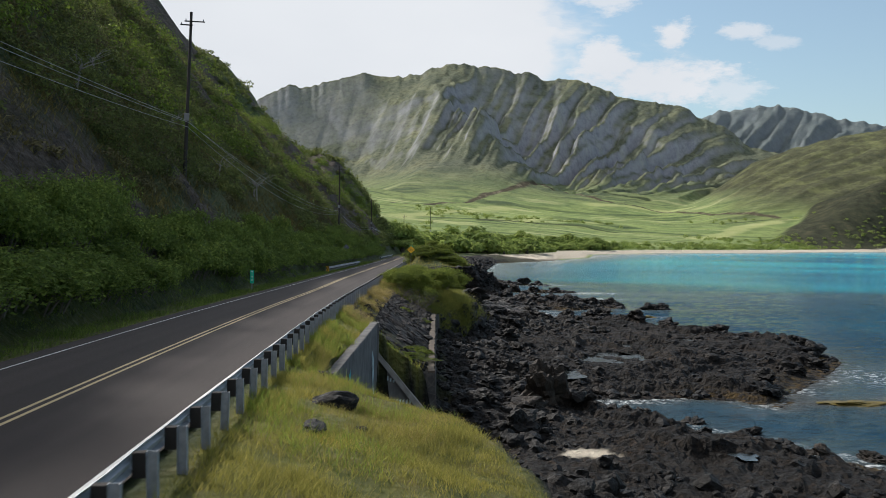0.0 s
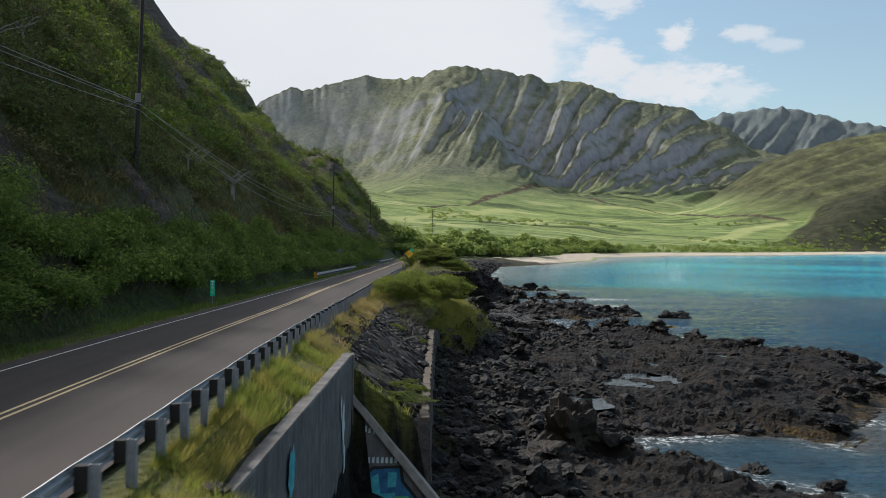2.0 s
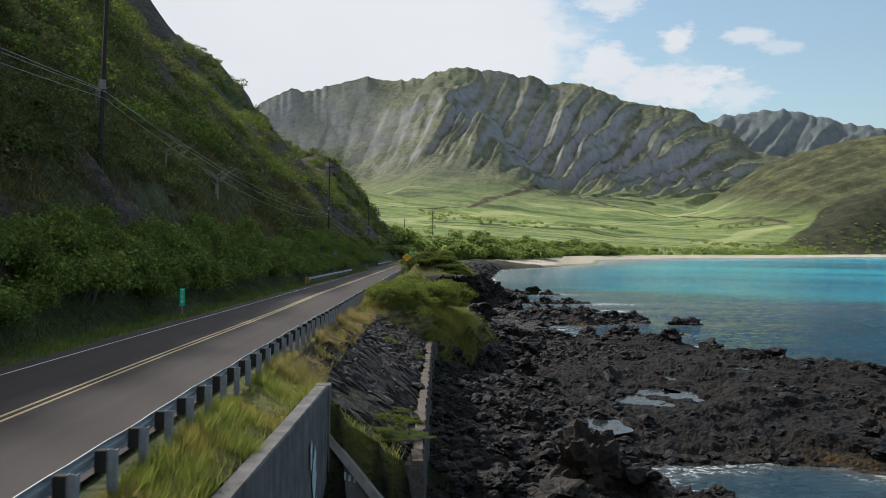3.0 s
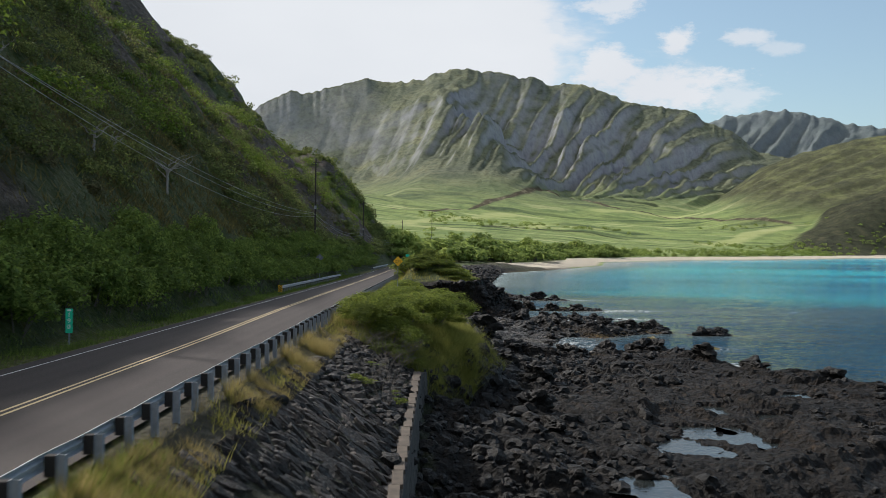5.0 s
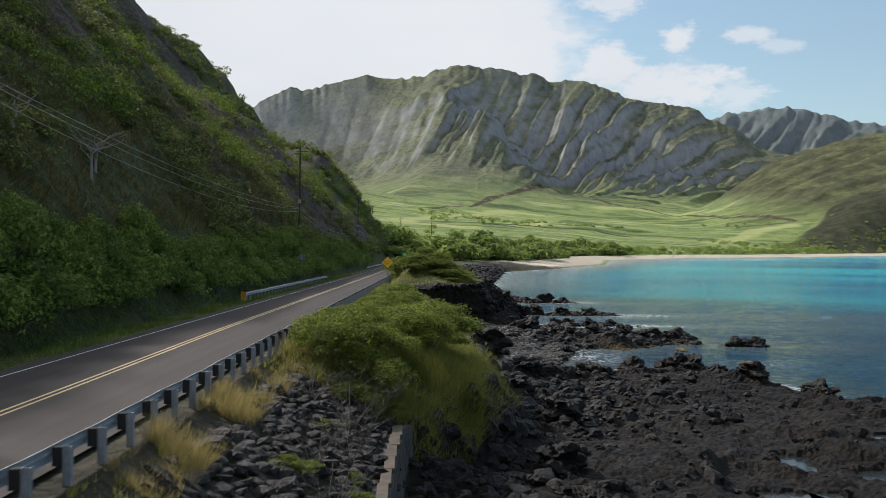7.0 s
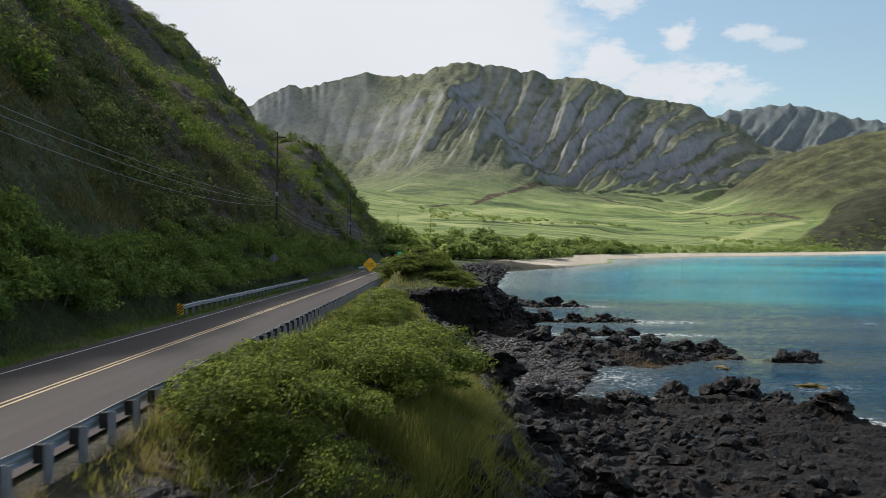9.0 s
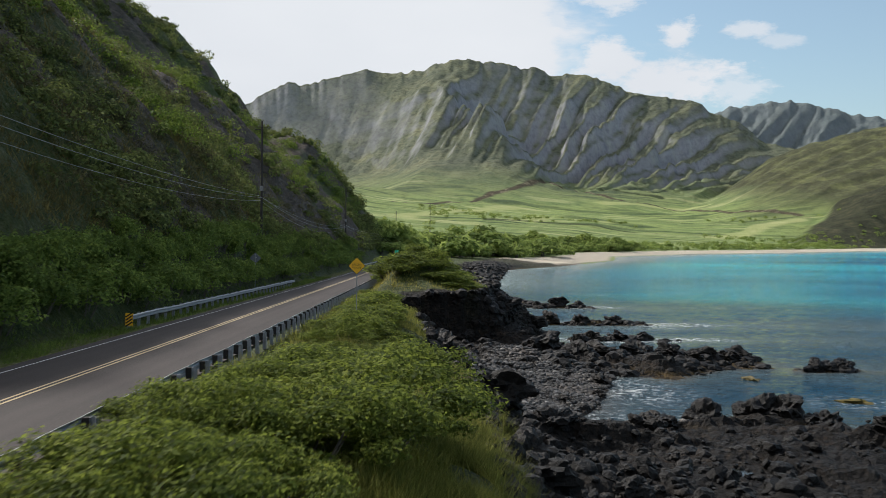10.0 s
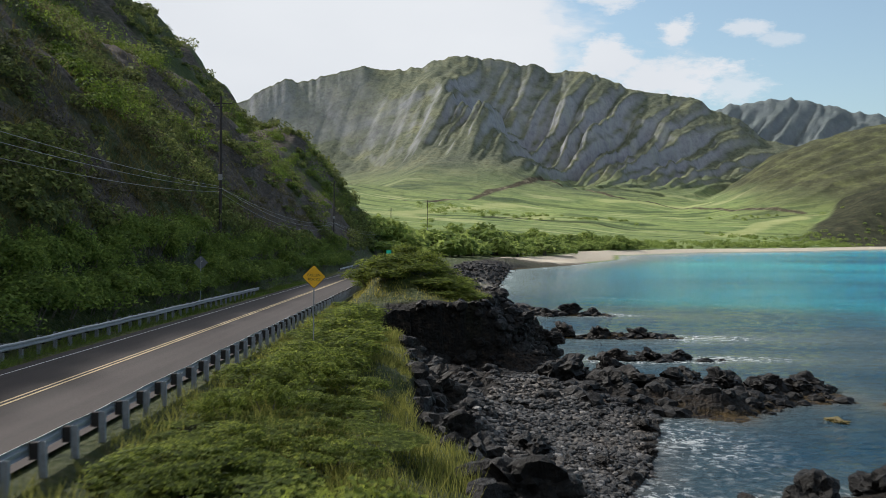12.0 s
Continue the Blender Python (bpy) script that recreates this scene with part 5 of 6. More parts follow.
n = 5000
cx, cy = rng.uniform(18, 60, n), rng.uniform(174, 335, n)
sdist = shore_distance(cx, cy)
pos = land_filter(cx[(sdist > -0.5) & (sdist < 9)], cy[(sdist > -0.5) & (sdist < 9)], lambda z, rk, sn: (rk > 0.5) & (z > SEA - 0.3) & (sn < 0.4))[:900]
n = 6000
cx, cy = rng.uniform(10, 60, n), rng.uniform(236, 440, n)
sdist = shore_distance(cx, cy)
ok = (sdist > -1) & (sdist < 15) & (cx - road_x(cy) > 8)
far_pos = land_filter(cx[ok], cy[ok], lambda z, rk, sn: (z > SEA - 0.3) & (sn < 0.4))[:1300]
shore_rocks = scatter("shore_rocks", stone_shapes(8, 1, 37, 0.7, 0.4), far_pos, 0.35 + 0.8 * rng.random(len(far_pos)) ** 2, M_LAVA, 0.9)
tagged(shore_rocks, "broken black rocks along the far shore", "rocks", kind="stuff")
reef_rocks = scatter("reef_rocks", rub, pos, 0.3 + 0.75 * rng.random(len(pos)) ** 2.5, M_LAVA, 0.85)
tagged(reef_rocks, "jagged black rocks on the reefs at the waterline", "rocks", kind="stuff")

n = 10500
cx, cy = rng.uniform(14, 31, n), rng.uniform(142, 184, n)
inside = (np.hypot((cx - 21.5) / 7.5, (cy - 162) / 18) < 1 + 0.14 * fbm(cx, cy, 4, 2, 0.5, 4)) & (cx - road_x(cy) > foot_u(cy) + 0.4) & (shore_distance(cx, cy) > -0.3 + 1.3 * fbm(cx, cy, 2.5, 2, 0.5, 6))
pos = land_filter(cx[inside], cy[inside], lambda z, rk, sn: z > SEA - 0.5)[:5200]
size = 0.13 + 0.22 * rng.random(len(pos)) ** 2
cobbles = scatter("beach_cobbles", stone_shapes(10, 1, 19, 0.65, 0.14), pos + np.array([0, 0, 0.06]), size, M_PEBBLE, 0.85)
tagged(cobbles, "rounded grey cobbles filling a small cove", "cobbles", kind="stuff")

# broken rock on the cliff faces
n = 9000
cy = rng.uniform(99, 240, n)
uu = lip_u(cy) + (foot_u(cy) - lip_u(cy) + 0.8) * rng.random(n) - 0.2
cx = road_x(cy) + uu
pos = land_filter(cx, cy, lambda z, rk, sn: (rk > 0.5) & (rng.random(len(z)) < np.where((cy > 185), 0.35, 0.2)))[:1500]
cliff_rocks = scatter("cliff_rocks", rub, pos, 0.28 + 0.6 * rng.random(len(pos)) ** 2, M_LAVA, 1.1, stone_shapes(6, 1, 23, 0.8, 0.4))
tagged(cliff_rocks, "jagged dark lava outcrops on the low sea cliff", "rocks", kind="stuff")

big = stone_shapes(7, 4, 29, 0.8, 0.5)
boulder_meshes = []
for v, f in big:
    me = bpy.data.meshes.new("boulder")
    me.from_pydata(v.tolist(), [], f.tolist())
    me.materials.append(lava("boulder_lava", (0.003, 0.003, 0.003), (0.011, 0.0098, 0.0085), (0.062, 0.048, 0.036), False) if not boulder_meshes else boulder_meshes[0].materials[0])
    boulder_meshes.append(me)
CLIFF = [(float(road_x(q) + foot_u(q)) + 0.7 * math.sin(q * 3.1), q, 1.25 + 0.55 * math.sin(q * 1.7)) for q in np.arange(127.0, 189.0, 2.6)]
BOULDERS = [(10.9, 60.5, 1.2), (9.2, 66.0, 1.1), (18.5, 75.0, 1.1), (12.3, 63.2, 1.0), (15.4, 71.8, 0.9), (26.5, 168.6, 1.0), (17.8, 159.2, 1.1), (25.0, 162.3, 0.5), (21.2, 157.8, 0.6),
            (24.0, 143.2, 1.2), (26.2, 147.6, 1.3), (30.0, 150.4, 1.5), (34.0, 151.6, 1.7), (38.0, 149.5, 1.4), (36.0, 151.2, 1.6), (26.6, 180.8, 1.9), (24.0, 186.0, 2.2), (29.0, 184.5, 1.8), (33.0, 184.0, 1.6), (37.0, 184.0, 1.5),
            (43.5, 184.0, 1.3), (50.5, 178.6, 1.3), (53.0, 178.8, 1.5), (33.0, 205.8, 1.2), (36.5, 206.2, 1.3), (40.0, 206.4, 1.1), (31.0, 227.5, 1.5), (35.5, 227.3, 1.4), (41.0, 227.8, 1.2),
            (30.5, 232.0, 1.0), (34.0, 260.0, 1.4), (38.0, 262.0, 1.5), (42.0, 263.0, 1.0), (28.0, 262.0, 1.5), (31.5, 275.0, 1.4), (21.0, 198.0, 1.6), (25.0, 204.0, 1.6), (16.0, 192.0, 1.3), (12.0, 189.5, 1.0),
            (30.0, 60.5, 0.9), (27.5, 66.0, 0.8), (25.0, 70.0, 0.9), (32.5, 59.0, 0.9), (22.0, 73.0, 0.8), (28.0, 62.0, 0.8), (34.5, 80.5, 1.2), (36.0, 85.0, 1.0), (42.0, 93.0, 1.1), (46.5, 99.0, 1.2), (50.5, 108.0, 1.3),
            (51.5, 116.0, 1.2), (46.0, 127.0, 1.3), (41.0, 133.0, 1.2), (38.5, 141.0, 1.2), (15.0, 104.0, 1.3), (17.0, 116.0, 1.4), (15.5, 98.0, 0.9), (19.5, 128.0, 1.1), (18.0, 141.0, 1.1), (16.0, 148.0, 1.1), (12.5, 84.0, 0.8), (10.5, 76.0, 0.8), (1.3, 33.0, 0.3), (28.5, 188.0, 1.5), (35.0, 187.5, 1.4), (40.5, 183.5, 1.3), (45.0, 186.0, 1.2), (31.5, 181.5, 1.2), (38.5, 181.0, 1.0)]
for k, (bx, by, s) in enumerate(BOULDERS + CLIFF):
    zz = max(ground_at(bx, by), SEA - 0.3)
    ob = new("boulder", boulder_meshes[k % 7])
    ob.matrix_basis = pose(bx, by, zz + 0.22 * s, random.uniform(-12, 12), random.uniform(-12, 12), random.uniform(0, 360)) @ Matrix.Diagonal((s * random.uniform(0.95, 1.35), s, s * random.uniform(0.7, 0.95), 1))
    tagged(ob, "large rough black lava boulder on the shore", "boulder", "boulders on the shore")

for k, (bx, by, sw) in enumerate(((1.88, 27.9, 0.60), (1.75, 24.0, 0.42), (2.75, 25.5, 0.17))):
    v, f = stone_shapes(1, 3, 51 + k, 0.75, 0.24)[0]
    me = bpy.data.meshes.new("rock")
    me.from_pydata(v.tolist(), [], f.tolist())
    me.materials.append(boulder_meshes[0].materials[0])
    ob = new("rock", me)
    ob.matrix_basis = pose(bx, by, ground_at(bx, by) + 0.10 * sw, 8, -5, 25 + 60 * k) @ Matrix.Diagonal((sw * 1.15, sw * 0.8, sw * 0.62, 1))
    tagged(ob, "dark weathered rock half sunk in the grassy knoll", "rock", "rocks on the knoll")

for k, (bx, by, sw, sh) in enumerate(((14.2, 70.2, 1.55, 2.7), (12.4, 66.5, 1.7, 0.9))):
    ob = new("boulder", boulder_meshes[k + 2].copy())
    ob.data.materials[0] = M_BROWN_LAVA
    ob.matrix_basis = pose(bx, by, ground_at(bx, by) + 0.35 * sh, 4, -6, 70 * k) @ Matrix.Diagonal((sw, sw * 0.9, sh, 1))
    tagged(ob, "tall brown-black lava boulder standing on the shelf", "boulder", "boulders on the shore")

for k, (bx, by, s) in enumerate(((40.5, 78.4, 2.6), (36.5, 83.5, 1.6), (46.5, 80.5, 1.8), (41.4, 172.6, 0.9), (45.3, 160.4, 1.3))):
    ob = new("seaweed_rock", boulder_meshes[k % 7].copy())
    ob.data.materials[0] = M_SEAWEED
    ob.matrix_basis = pose(bx, by, SEA + 0.02, 0, 0, 40 * k) @ Matrix.Diagonal((s, s * 0.55, 0.30, 1))
    tagged(ob, "low rock covered with yellow-brown seaweed at the waterline", "rock", "seaweed rocks")

M_POOL = Mat("tide_pool_water", 0.04, 0.0, 0.5)
M_POOL.color((0.020, 0.024, 0.024))
M_POOL.b.inputs["IOR"].default_value = 1.33
M_POOL = M_POOL.bump(M_POOL.noise(2.5, 3.0), 0.35, 0.08).m
for k, (px, py, rx, ry) in enumerate(POOLS):
    bm = bmesh.new()
    ring = [bm.verts.new((px + rx * (1.4 + 0.3 * math.sin(3 * a + k) + 0.2 * math.sin(5 * a + 2 * k)) * math.cos(a), py + ry * (1.4 + 0.3 * math.sin(3 * a + k) + 0.2 * math.sin(5 * a + 2 * k)) * math.sin(a), POOL_Z + 0.013 * (k % 7))) for a in np.linspace(0, 2 * math.pi, 28, endpoint=False)]
    bm.faces.new(ring)
    me = bpy.data.meshes.new("tide_pool")
    bm.to_mesh(me)
    bm.free()
    me.materials.append(M_POOL)
    tagged(new("tide_pool", me), "still shallow tide pool in the black lava shelf", "tide pool", "tide pools")


# ---- bushes ----
def bush_kind(name, material, lobes, n, size, seed, label, group, stems=5, tuft=False):
    """One bush about 1 m in radius at the origin: foliage in several lobes over bare stems."""
    global rng
    rng = np.random.default_rng(seed)
    r = random.Random(seed)
    c, rad = [], []
    for k in range(lobes):
        a, q = 6.283 * k / lobes + r.uniform(-0.5, 0.5), r.uniform(0.25, 0.62) if k else 0.0
        c.append((q * math.cos(a), q * math.sin(a), r.uniform(0.45, 0.95) if k else 0.95))
        s = r.uniform(0.36, 0.56)
        if tuft:
            q, a = math.sqrt(r.random()) * 0.95, r.uniform(0, 6.283)
            c[-1] = (q * math.cos(a), q * math.sin(a), 0.30 + 0.95 * math.sqrt(max(0.0, 1 - q * q)) * r.uniform(0.72, 1.08))
            s = r.uniform(0.17, 0.34)
        rad.append((s, s, s * r.uniform(0.75, 1.0)))
    v, f = leaves(c, rad, n // lobes, size, 0.5, 0.35, 0.25, 0.5)
    keep = thing(name, Matrix(), label, "bush", group)
    fol = mesh_object("foliage", v, f, material)
    fol.parent = keep
    for k in range(stems):
        bm = bmesh.new()
        a = 6.283 * k / stems
        rod(bm, (0.05 * math.cos(a), 0.05 * math.sin(a), -0.15), (0.45 * math.cos(a), 0.45 * math.sin(a), 0.75), 0.022, 0.010, 5)
        part("stem", bm, M_TWIG, keep)
    return keep


def plant(kinds, spots):
    """Copies of the bush kinds at spots of x, y, z, width, height; the first spots take the originals."""
    for k, (x, y, z, wd, ht) in enumerate(spots):
        m = Matrix.Translation((x, y, z)) @ Matrix.Rotation(random.uniform(0, 6.28), 4, "Z") @ Matrix.Diagonal((wd, wd, ht, 1))
        if k < len(kinds):
            kinds[k].matrix_basis = m
        else:
            copy_thing(kinds[k % len(kinds)], m)


hedge = [bush_kind("hedge_bush", M_LEAF_HEDGE, 18, 3400, 0.042, 100 + k, "dense dark green bush beside the road", "hedge along the road") for k in range(4)]
spots = []
y = 6.0
while y < 330:
    for row in (0, 1):
        d = 3.35 + 1.5 * row + random.uniform(-0.35, 0.5)
        q = y + random.uniform(-0.5, 0.5)
        x = float(road_x(q)) - 3.75 - d
        spots.append((x, q, ground_at(x, q) - 0.5, random.uniform(1.2, 1.8), random.uniform(1.3, 2.0) * (1.0 if row else 0.85)))
    y += 1.7 if y < 120 else 2.6 if y < 220 else 4.0
plant(hedge, [s for s in spots if s[1] < 62])
far_hedge = [bush_kind("hedge_bush", M_LEAF_HEDGE, 14, 1900, 0.060, 120 + k, "dense dark green bush beside the road", "hedge along the road") for k in range(4)]
plant(far_hedge, [s for s in spots if s[1] >= 62][:225])

near_bush = [bush_kind("shrub", M_LEAF_SHRUB, 34, 11000, 0.028, 200 + k, "bright green feathery shrub on the bluff beside the guardrail", "shrubs on the bluff", 5, True) for k in range(4)]
mid_bush = [bush_kind("shrub", M_LEAF_SHRUB, 24, 4600, 0.042, 220 + k, "bright green bushy shrub on the grassy bluff", "shrubs on the bluff", 5, True) for k in range(4)]
cliff_bush = [bush_kind("shrub", M_LEAF_SHRUB, 14, 1500, 0.070, 210 + k, "bright green leafy shrub farther along the bluff", "shrubs on the bluff") for k in range(4)]
spots = [(4.0, 100.2, -1.7, 1.6, 1.2), (3.6, 102.4, -1.7, 1.4, 1.2), (4.0, 104.5, -1.8, 1.8, 1.55), (4.6, 107.5, -2.0, 2.0, 1.9), (3.5, 109.5, -1.7, 1.4, 1.2), (5.9, 104.3, -2.5, 1.6, 1.5), (6.6, 109.8, -2.6, 1.8, 1.6), (4.3, 101.6, -2.2, 1.3, 1.1)]
for x, q, wd, ht in ((5.4, 100.0, 1.5, 1.3), (5.0, 98.0, 1.1, 0.8)):
    spots.append((x, q, ground_at(x, q) - 0.15, wd, ht))
q = 111.0
while q < 190:
    wide = float(lip_u(q)) - 5.6
    for k in range(3 if q < 150 else 2):
        uu = (5.95 if q > 124 else 6.7) + wide * (k + random.uniform(0.0, 0.85)) / (5.4 if q < 150 else 3.6)
        x = float(road_x(q)) + uu
        spots.append((x, q + random.uniform(-0.7, 0.7), ground_at(x, q) - 0.1, random.uniform(0.95, 1.9), random.uniform(0.55, 1.1) * (random.uniform(0.8, 1.6) if uu > 7.6 else 1.0)))
    q += 1.9
for k in range(95):          # the mound on the headland
    x, q = random.uniform(6.5, 16.5), random.uniform(196.5, 228)
    if 6.6 < x - float(road_x(q)) < float(lip_u(q)) - 1.6:
        spots.append((x, q, ground_at(x, q) - 0.2, random.uniform(1.2, 2.1), random.uniform(1.0, 1.7) * (1.0 if x < 13 else 0.65)))
for k in range(14):          # overgrown foot of the revetment, and beyond the headland
    q = random.uniform(58, 66) if k < 7 else random.uniform(84, 99)
    x = float(road_x(q)) + random.uniform(7.6, 10.0)
    spots.append((x, q, ground_at(x, q) - 0.1, random.uniform(0.5, 0.9), random.uniform(0.35, 0.6)))
q = 232.0
while q < 420:
    x = float(road_x(q)) + random.uniform(6, 12)
    spots.append((x, q, ground_at(x, q) - 0.2, random.uniform(1.6, 2.6), random.uniform(1.0, 1.9)))
    q += 3.2
spots = [(x, q, z, wd, ht * random.uniform(0.82, 1.05)) for x, q, z, wd, ht in spots]
plant(near_bush, [s for s in spots if 96 < s[1] < 121][:72])
plant(mid_bush, [s for s in spots if 121 <= s[1] < 150 or s[1] <= 96][:90])
plant(cliff_bush, [s for s in spots if s[1] >= 150][:150])

def dry_bush(x, y, size, seed):
    """A tangle of bare grey twigs."""
    r = random.Random(seed)
    ob = thing("dry_bush", pose(x, y, ground_at(x, y) - 0.05), "leafless tangle of grey-brown twigs on the slope", "bush", "dry bushes")
    for k in range(9):
        bm = bmesh.new()
        a = 6.283 * k / 9 + r.uniform(-0.3, 0.3)
        p = Vector((0.08 * math.cos(a), 0.08 * math.sin(a), 0))
        for j in range(5):
            way = Vector((math.cos(a) * 0.55, math.sin(a) * 0.55, 1.0 - 0.16 * j)) + Vector([r.uniform(-0.35, 0.35) for _ in range(3)])
            e = p + way.normalized() * size * 0.26
            rod(bm, p, e, 0.016 - 0.002 * j, 0.013 - 0.002 * j, 4)
            for _ in range(2):
                rod(bm, e, e + Vector((r.uniform(-1, 1), r.uniform(-1, 1), r.uniform(0, 0.9))) * size * 0.22, 0.008, 0.003, 3)
            p = e
        part("stem", bm, M_TWIG, ob)


for k, (du, q, size) in enumerate(((8.4, 86.0, 1.5), (9.2, 89.5, 1.7), (8.9, 93.0, 1.9), (9.5, 96.0, 1.7), (8.2, 97.5, 1.6), (9.3, 83.0, 1.2), (7.2, 95.0, 1.3), (10.0, 100.5, 1.5))):
    dry_bush(float(road_x(q)) + du, q, size, 400 + k)

# hillside scrub, far too many to count
rng = np.random.default_rng(31)


def scrub(name, material, n, y0, y1, d0, d1, per, leaf, rad, label, seed):
    d, y = d0 + (d1 - d0) * rng.random(n) ** 1.35, rng.uniform(y0, y1, n)
    x = road_x(y) - 3.75 - hill_back(y) - d
    z, _, oc, _, _ = land(x, y)
    ok = (rng.random(n) < np.clip(0.72 + 1.1 * fbm(x, y, 18, 3, 0.55, seed) - 1.0 * oc, 0.0, 1))
    x, y, z = x[ok], y[ok], z[ok]
    s = rad * (0.5 + 0.9 * rng.random(len(x)) ** 2)
    v, f = leaves(np.stack([x, y, z + s * 0.35], -1), np.stack([s * 1.15, s * 1.15, s * 0.8], -1), per, leaf, 0.6, 0.3, 0.2, 0.42)
    return tagged(mesh_object(name, v, f, material), label, "scrub", kind="stuff")


scrub("hillside_scrub", M_LEAF_HILL, 4700, 8, 150, 8.5, 85, 150, 0.135, 1.5, "dark green scrub covering the steep hillside", 33)
scrub("hillside_scrub", M_LEAF_HILL, 3600, 145, 270, 6.0, 95, 100, 0.21, 1.5, "dark green scrub covering the steep hillside", 33)
scrub("hillside_scrub", M_LEAF_HILL, 2600, 240, 430, 5, 110, 110, 0.34, 2.0, "dark green scrub on the hillside above the bend", 34)
scrub("hillside_scrub", M_LEAF_HILL, 3600, 400, 900, 5, 150, 46, 0.70, 2.4, "dark green scrub on the far part of the hillside", 35)
scrub("hillside_scrub", M_LEAF_DULL, 2600, 10, 300, 7.5, 90, 120, 0.14, 1.3, "dull olive-brown scrub and tall grass on the hillside", 39)
scrub("hillside_shrubs", M_LEAF_CROWN, 800, 20, 420, 13, 58, 330, 0.19, 2.5, "rounded lighter green tree crowns over the hillside scrub", 37)

# grasses
def lawn(name, material, n, y0, y1, u0, u1, h0, h1, wd, label, keep=None, lean=0.35, bare=0.45):
    y = rng.uniform(y0, y1, n)
    low = u0(y) if callable(u0) else u0
    u = low + ((u1(y) if callable(u1) else u1) - low) * rng.random(n)
    x = road_x(y) + u
    ok = rng.random(n) < np.clip(0.55 + 0.9 * fbm(x, y, 1.6, 3, 0.6, 3), 0.05, 1)
    if keep is not None:
        ok &= keep(x, y, u)
    x, y = x[ok], y[ok]
    z, _, oc, rk, _ = land(x, y)
    ok = (rk < bare) & ((x > road_x(y)) | (rng.random(len(x)) > 0.8 * oc))
    x, y, z = x[ok], y[ok], z[ok]
    h = (h0 + (h1 - h0) * rng.random(len(x))) * (0.7 + 0.5 * (fbm(x, y, 2.4, 2, 0.5, 8) + 0.6))
    v, f = blades(x, y, z, np.clip(h, 0.04, None), wd, lean)
    return tagged(mesh_object(name, v, f, material), label, "grass", kind="stuff")


lawn("verge_grass", M_GRASS, 190000, 6, 40, 4.78, lambda y: lip_u(y) + 0.9, 0.06, 0.24, 0.016, "short yellow-green grass on the knoll", None, 0.7)
lawn("tall_grass", M_LIME, 60000, 6, 62, 4.75, lambda y: lip_u(y) + 0.2, 0.16, 0.46, 0.018, "fresh green tufts of taller grass on the verge", lambda x, y, u: (fbm(x, y, 2.6, 3, 0.5, 63) - 0.10 * (u - 5) > 0.12) & (u < lip_u(y) + 0.1), 0.6)
lawn("dry_grass", M_DRY, 40000, 6, 44, 5.2, lambda y: lip_u(y) + 0.7, 0.14, 0.40, 0.010, "fine straw-coloured seed heads over the knoll", lambda x, y, u: fbm(x, y, 3.3, 3, 0.5, 67) > 0.2, 0.6)
lawn("verge_grass", M_GRASS, 50000, 36, 60, 4.78, 6.95, 0.12, 0.36, 0.016, "yellow-green grass along the top of the wall", lambda x, y, u: u < lip_u(y) + 0.1)
lawn("dry_grass", M_DRY, 110000, 56, 112, 5.0, 6.6, 0.20, 0.60, 0.012, "dry tan grass tufts along the guardrail", lambda x, y, u: fbm(x, y, 1.5, 2, 0.5, 19) > 0.10, 0.55)
lawn("verge_grass", M_GRASS, 16000, 56, 112, 5.1, 6.9, 0.15, 0.4, 0.025, "green grass tufts among the dry grass", lambda x, y, u: fbm(x, y, 2.3, 2, 0.5, 29) > 0.3, 0.45)
lawn("hillside_grass", M_BANK, 110000, 12, 300, -75, -9.0, 0.3, 0.8, 0.12, "rough olive grass between the hillside scrub", None, 0.6)
lawn("verge_grass", M_GRASS, 9000, 57, 66, 6.2, 10.2, 0.2, 0.6, 0.03, "green grass at the end of the revetment")
lawn("bluff_grass", M_BLUFF, 90000, 99, 190, 5.1, lambda y: lip_u(y) + 0.3, 0.2, 0.65, 0.035, "rough grass on the bluff above the rocks")
lawn("bluff_grass", M_BLUFF, 90000, 98, 132, lambda y: lip_u(y) - 4.2, lambda y: foot_u(y) * 0.8 + lip_u(y) * 0.2, 0.35, 0.95, 0.035, "long olive grass hanging over the edge of the bluff", lambda x, y, u: fbm(x, y, 3.5, 3, 0.5, 21) > -0.35, 0.5, 2.0)
lawn("bluff_grass", M_GRASS, 16000, 193, 236, 5.5, lambda y: lip_u(y) - 0.6, 0.2, 0.5, 0.06, "grass on top of the headland")
lawn("verge_grass", M_LEAF_HEDGE, 60000, 8, 240, -6.6, -3.72, 0.12, 0.34, 0.035, "green grass strip below the hedge")
lawn("hillside_grass", M_BANK, 110000, 15, 260, -19.0, -8.8, 0.25, 0.7, 0.055, "dry grass hanging on the slope above the hedge", lambda x, y, u: fbm(x, y, 14, 3, 0.5, 12) > -0.25, 0.6)


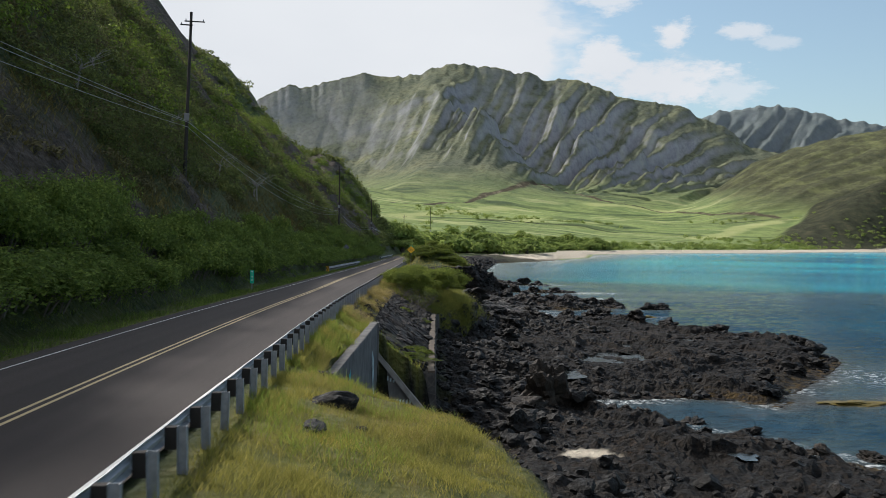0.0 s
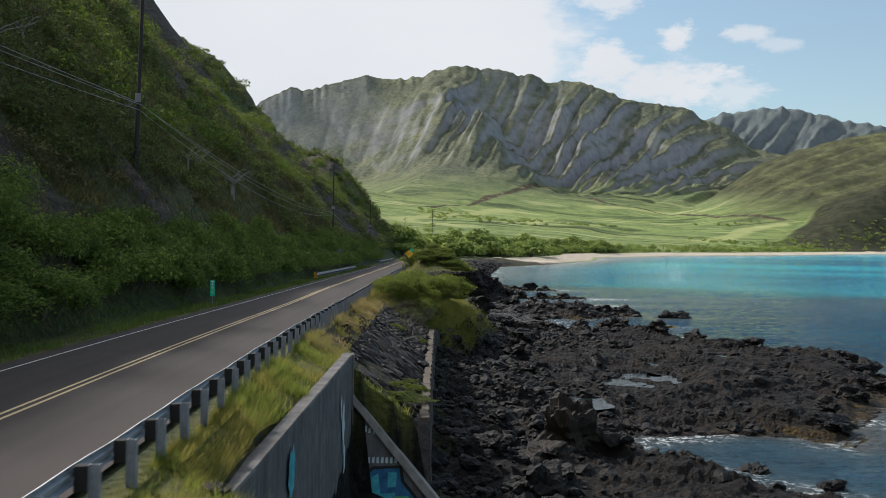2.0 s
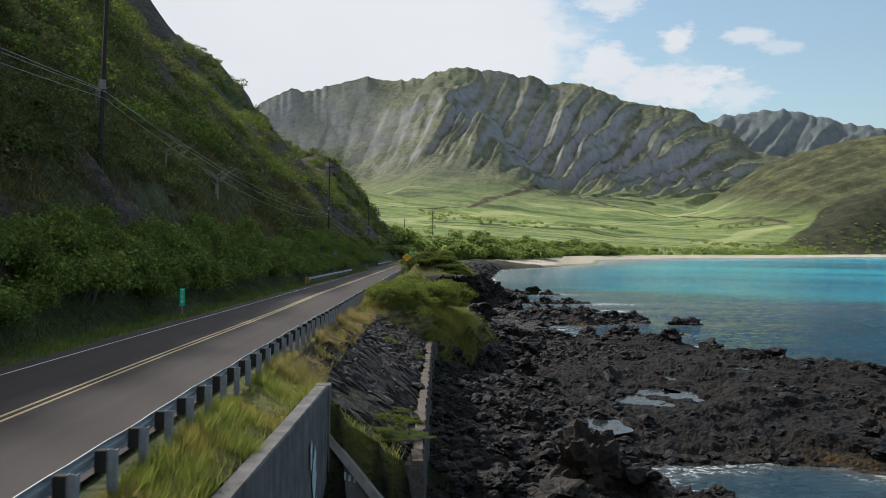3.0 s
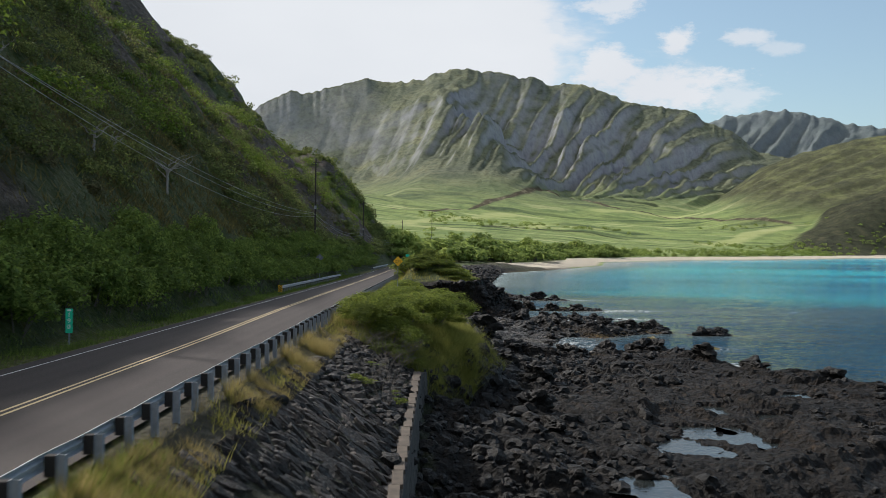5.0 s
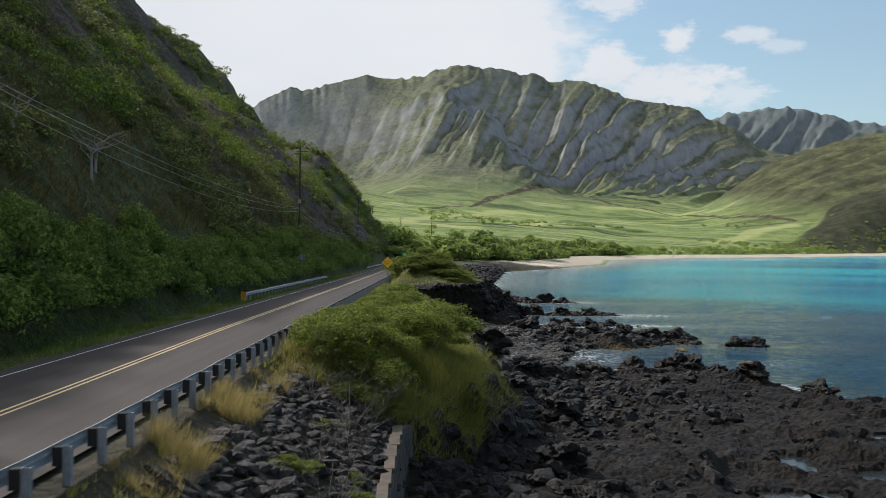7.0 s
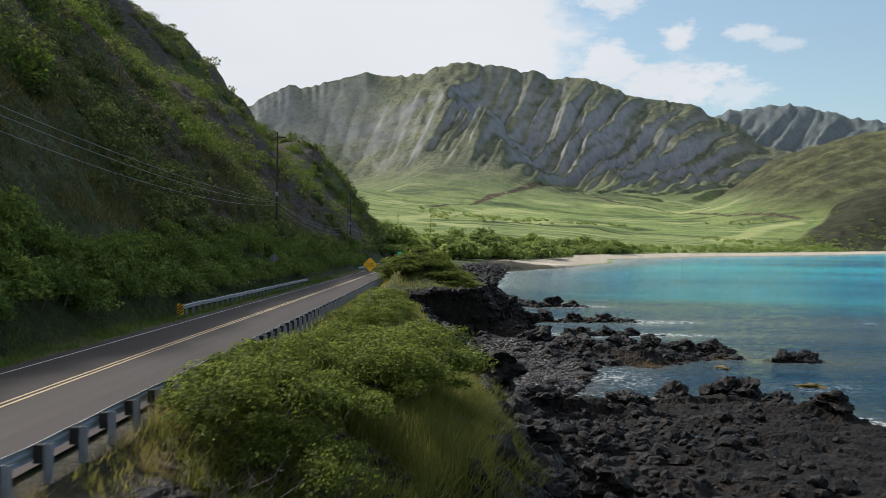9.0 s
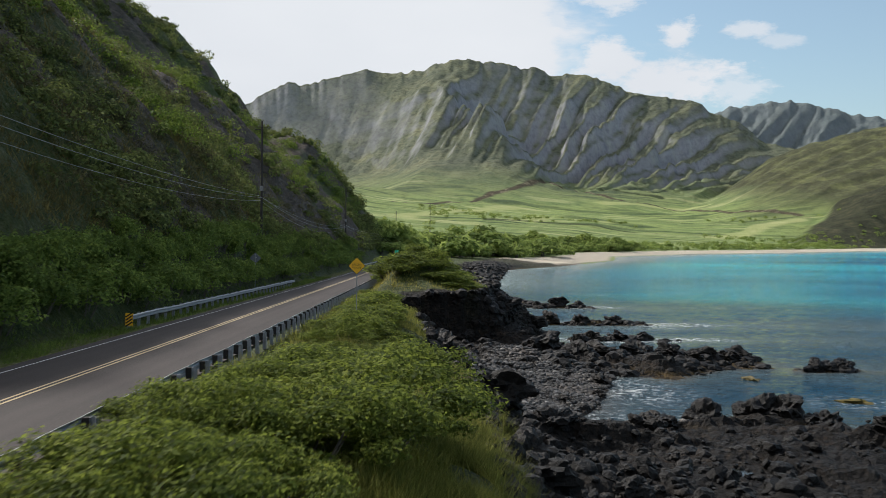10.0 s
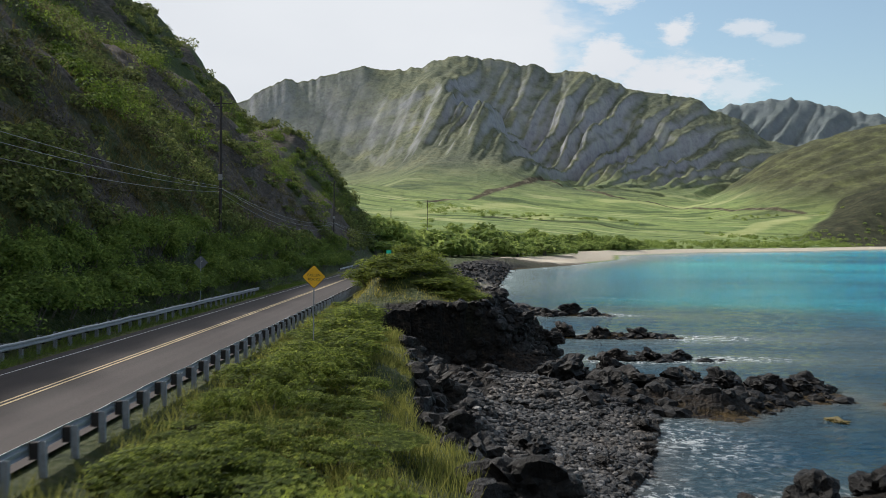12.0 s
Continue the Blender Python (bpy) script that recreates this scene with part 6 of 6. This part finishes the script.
# ---- dead trees on the slope ----
def dead_tree(x, y, h, seed, label="leafless grey tree on the hillside"):
    r = random.Random(seed)
    tree = thing("dead_tree", pose(x, y, ground_at(x, y) - 0.2), label, "tree", "dead trees on the slope")
    bm = bmesh.new()
    top = Vector((r.uniform(-0.3, 0.5), r.uniform(-0.3, 0.3), h * 0.55))
    rod(bm, (0, 0, 0), top, 0.13, 0.08, 6)
    part("trunk", bm, M_BARK, tree)
    for k in range(6):
        bm = bmesh.new()
        a, p0, rad = 6.283 * k / 6 + r.uniform(-0.5, 0.5), top * r.uniform(0.65, 1.0), 0.06
        p0 = Vector(p0)
        for j in range(4):
            p1 = p0 + Vector((math.cos(a), math.sin(a), r.uniform(0.2, 1.1))).normalized() * h * r.uniform(0.12, 0.2)
            rod(bm, p0, p1, rad, rad * 0.65, 5)
            a2 = a + r.uniform(-1.2, 1.2)
            rod(bm, p1, p1 + Vector((math.cos(a2), math.sin(a2), 0.5)) * h * 0.09, rad * 0.5, rad * 0.25, 4)
            p0, rad, a = p1, rad * 0.65, a + r.uniform(-0.7, 0.7)
        part("branch", bm, M_BARK, tree)


for k, (x, y, h) in enumerate(((-14.6, 124.5, 4.6), (-15.5, 128.0, 4.0), (-21.0, 76.0, 3.6), (-24.0, 62.0, 3.4), (-17.0, 112.0, 3.0), (-19.5, 100.0, 3.2), (-26.5, 70.0, 3.4), (-22.5, 85.0, 3.0), (-17.5, 118.0, 3.4))):
    dead_tree(x, y, h, 60 + k)


# ---- trees of the valley and along the beach ----
def tree_kind(seed, label):
    global rng
    rng = np.random.default_rng(seed)
    r = random.Random(seed)
    tree = thing("tree", Matrix(), label, "tree", "trees along the beach")
    bm = bmesh.new()
    rod(bm, (0, 0, -0.5), (0.1, 0, 1.5), 0.28, 0.16, 7)
    part("trunk", bm, M_TWIG, tree)
    c, rad = [], []
    for k in range(11):
        a, q = 2.4 * k, 0.4 + 2.5 * (k / 11) ** 0.7
        c.append((q * math.cos(a), q * math.sin(a), 1.9 - 0.42 * q + r.uniform(-0.5, 0.7)))
        s = r.uniform(0.9, 1.5)
        rad.append((s, s, s * 0.75))
        if k % 3 == 0:
            bm = bmesh.new()
            rod(bm, (0.1, 0, 1.3), c[-1], 0.12, 0.05, 5)
            part("limb", bm, M_TWIG, tree)
    v, f = leaves(c, rad, 80, 0.38, 0.6, 0.4, 0.1, 0.45)
    mesh_object("crown", v, f, M_LEAF_FAR).parent = tree
    return tree


tree_kinds = [tree_kind(300 + k, "spreading green tree at the edge of the beach") for k in range(4)]
spots = []
rt = random.Random(7)
while len(spots) < 200:
    y = rt.uniform(380, 900)
    x = float(np.interp(y, [380, 440, 500, 600, 760, 900], [8, 14, 30, 70, 110, 190])) + rt.uniform(-70, 45)
    sd_ = float(shore_distance(np.array([x]), np.array([y]))[0])
    u_ = x - float(road_x(y))
    if sd_ > 32 and abs(u_) > 6.5 and sd_ < 190 and u_ > -12:
        s = rt.uniform(1.1, 2.1) * (1.25 if y < 620 else 1.0)
        spots.append((x, y, ground_at(x, y), s, s * rt.uniform(0.8, 1.15)))
plant(tree_kinds, spots)
rng = np.random.default_rng(41)
n = 5200
ang, dist = np.radians(rng.uniform(-14, 34, n)), rng.uniform(700, 1750, n)
x, y = ORIGIN[0] + dist * np.sin(ang), ORIGIN[1] + dist * np.cos(ang)
sdv = shore_distance(x, y)
band = np.exp(-((sdv - 60) / 35) ** 2) * 1.2 + np.clip(fbm(x, y, 120, 4, 0.6, 43) - 0.15, 0, 1) * 1.3
ok = (sdv > 30) & (rng.random(n) < band) & (x - road_x(y) > -60)
x, y = x[ok], y[ok]
z = land(x, y)[0]
s = 2.2 + 3.2 * rng.random(len(x)) ** 2
v, f = leaves(np.stack([x, y, z + s * 0.4], -1), np.stack([s * 1.3, s * 1.3, s * 0.8], -1), 46, 1.2, 0.6, 0.4, 0.0, 0.45)
tagged(mesh_object("valley_trees", v, f, M_LEAF_FAR), "trees and bushes dotted over the valley floor", "trees", kind="stuff")


# ---- parked cars far along the road ----
def car(x, y, turn, material, label):
    auto = thing("car", pose(x, y, float(road_z(y)), 0, 0, turn), label, "car", "parked cars")
    bm = bmesh.new()
    prism(bm, [(-2.15, 0.35), (-2.2, 0.75), (-1.95, 0.95), (-0.9, 1.02), (1.1, 1.0), (2.0, 0.88), (2.2, 0.6), (2.15, 0.32)], -0.86, 0.86)
    body = part("body", bm, material, auto)
    bm = bmesh.new()
    prism(bm, [(-1.5, 0.98), (-1.0, 1.45), (0.35, 1.48), (1.0, 1.0)], -0.72, 0.72)
    part("cabin", bm, M_BLACK, auto, "dark window glass")
    for wx in (-1.35, 1.35):
        for wy in (-0.8, 0.8):
            bm = bmesh.new()
            rod(bm, (wx, wy - 0.1, 0.33), (wx, wy + 0.1, 0.33), 0.33, None, 14)
            part("wheel", bm, M_BLACK, auto)


car(float(road_x(540)) + 5.4, 540, 82, M_WHITE, "white car parked beside the far road")
car(float(road_x(556)) + 5.6, 556, 80, M_SIGN_BACK, "dark car parked beside the far road")
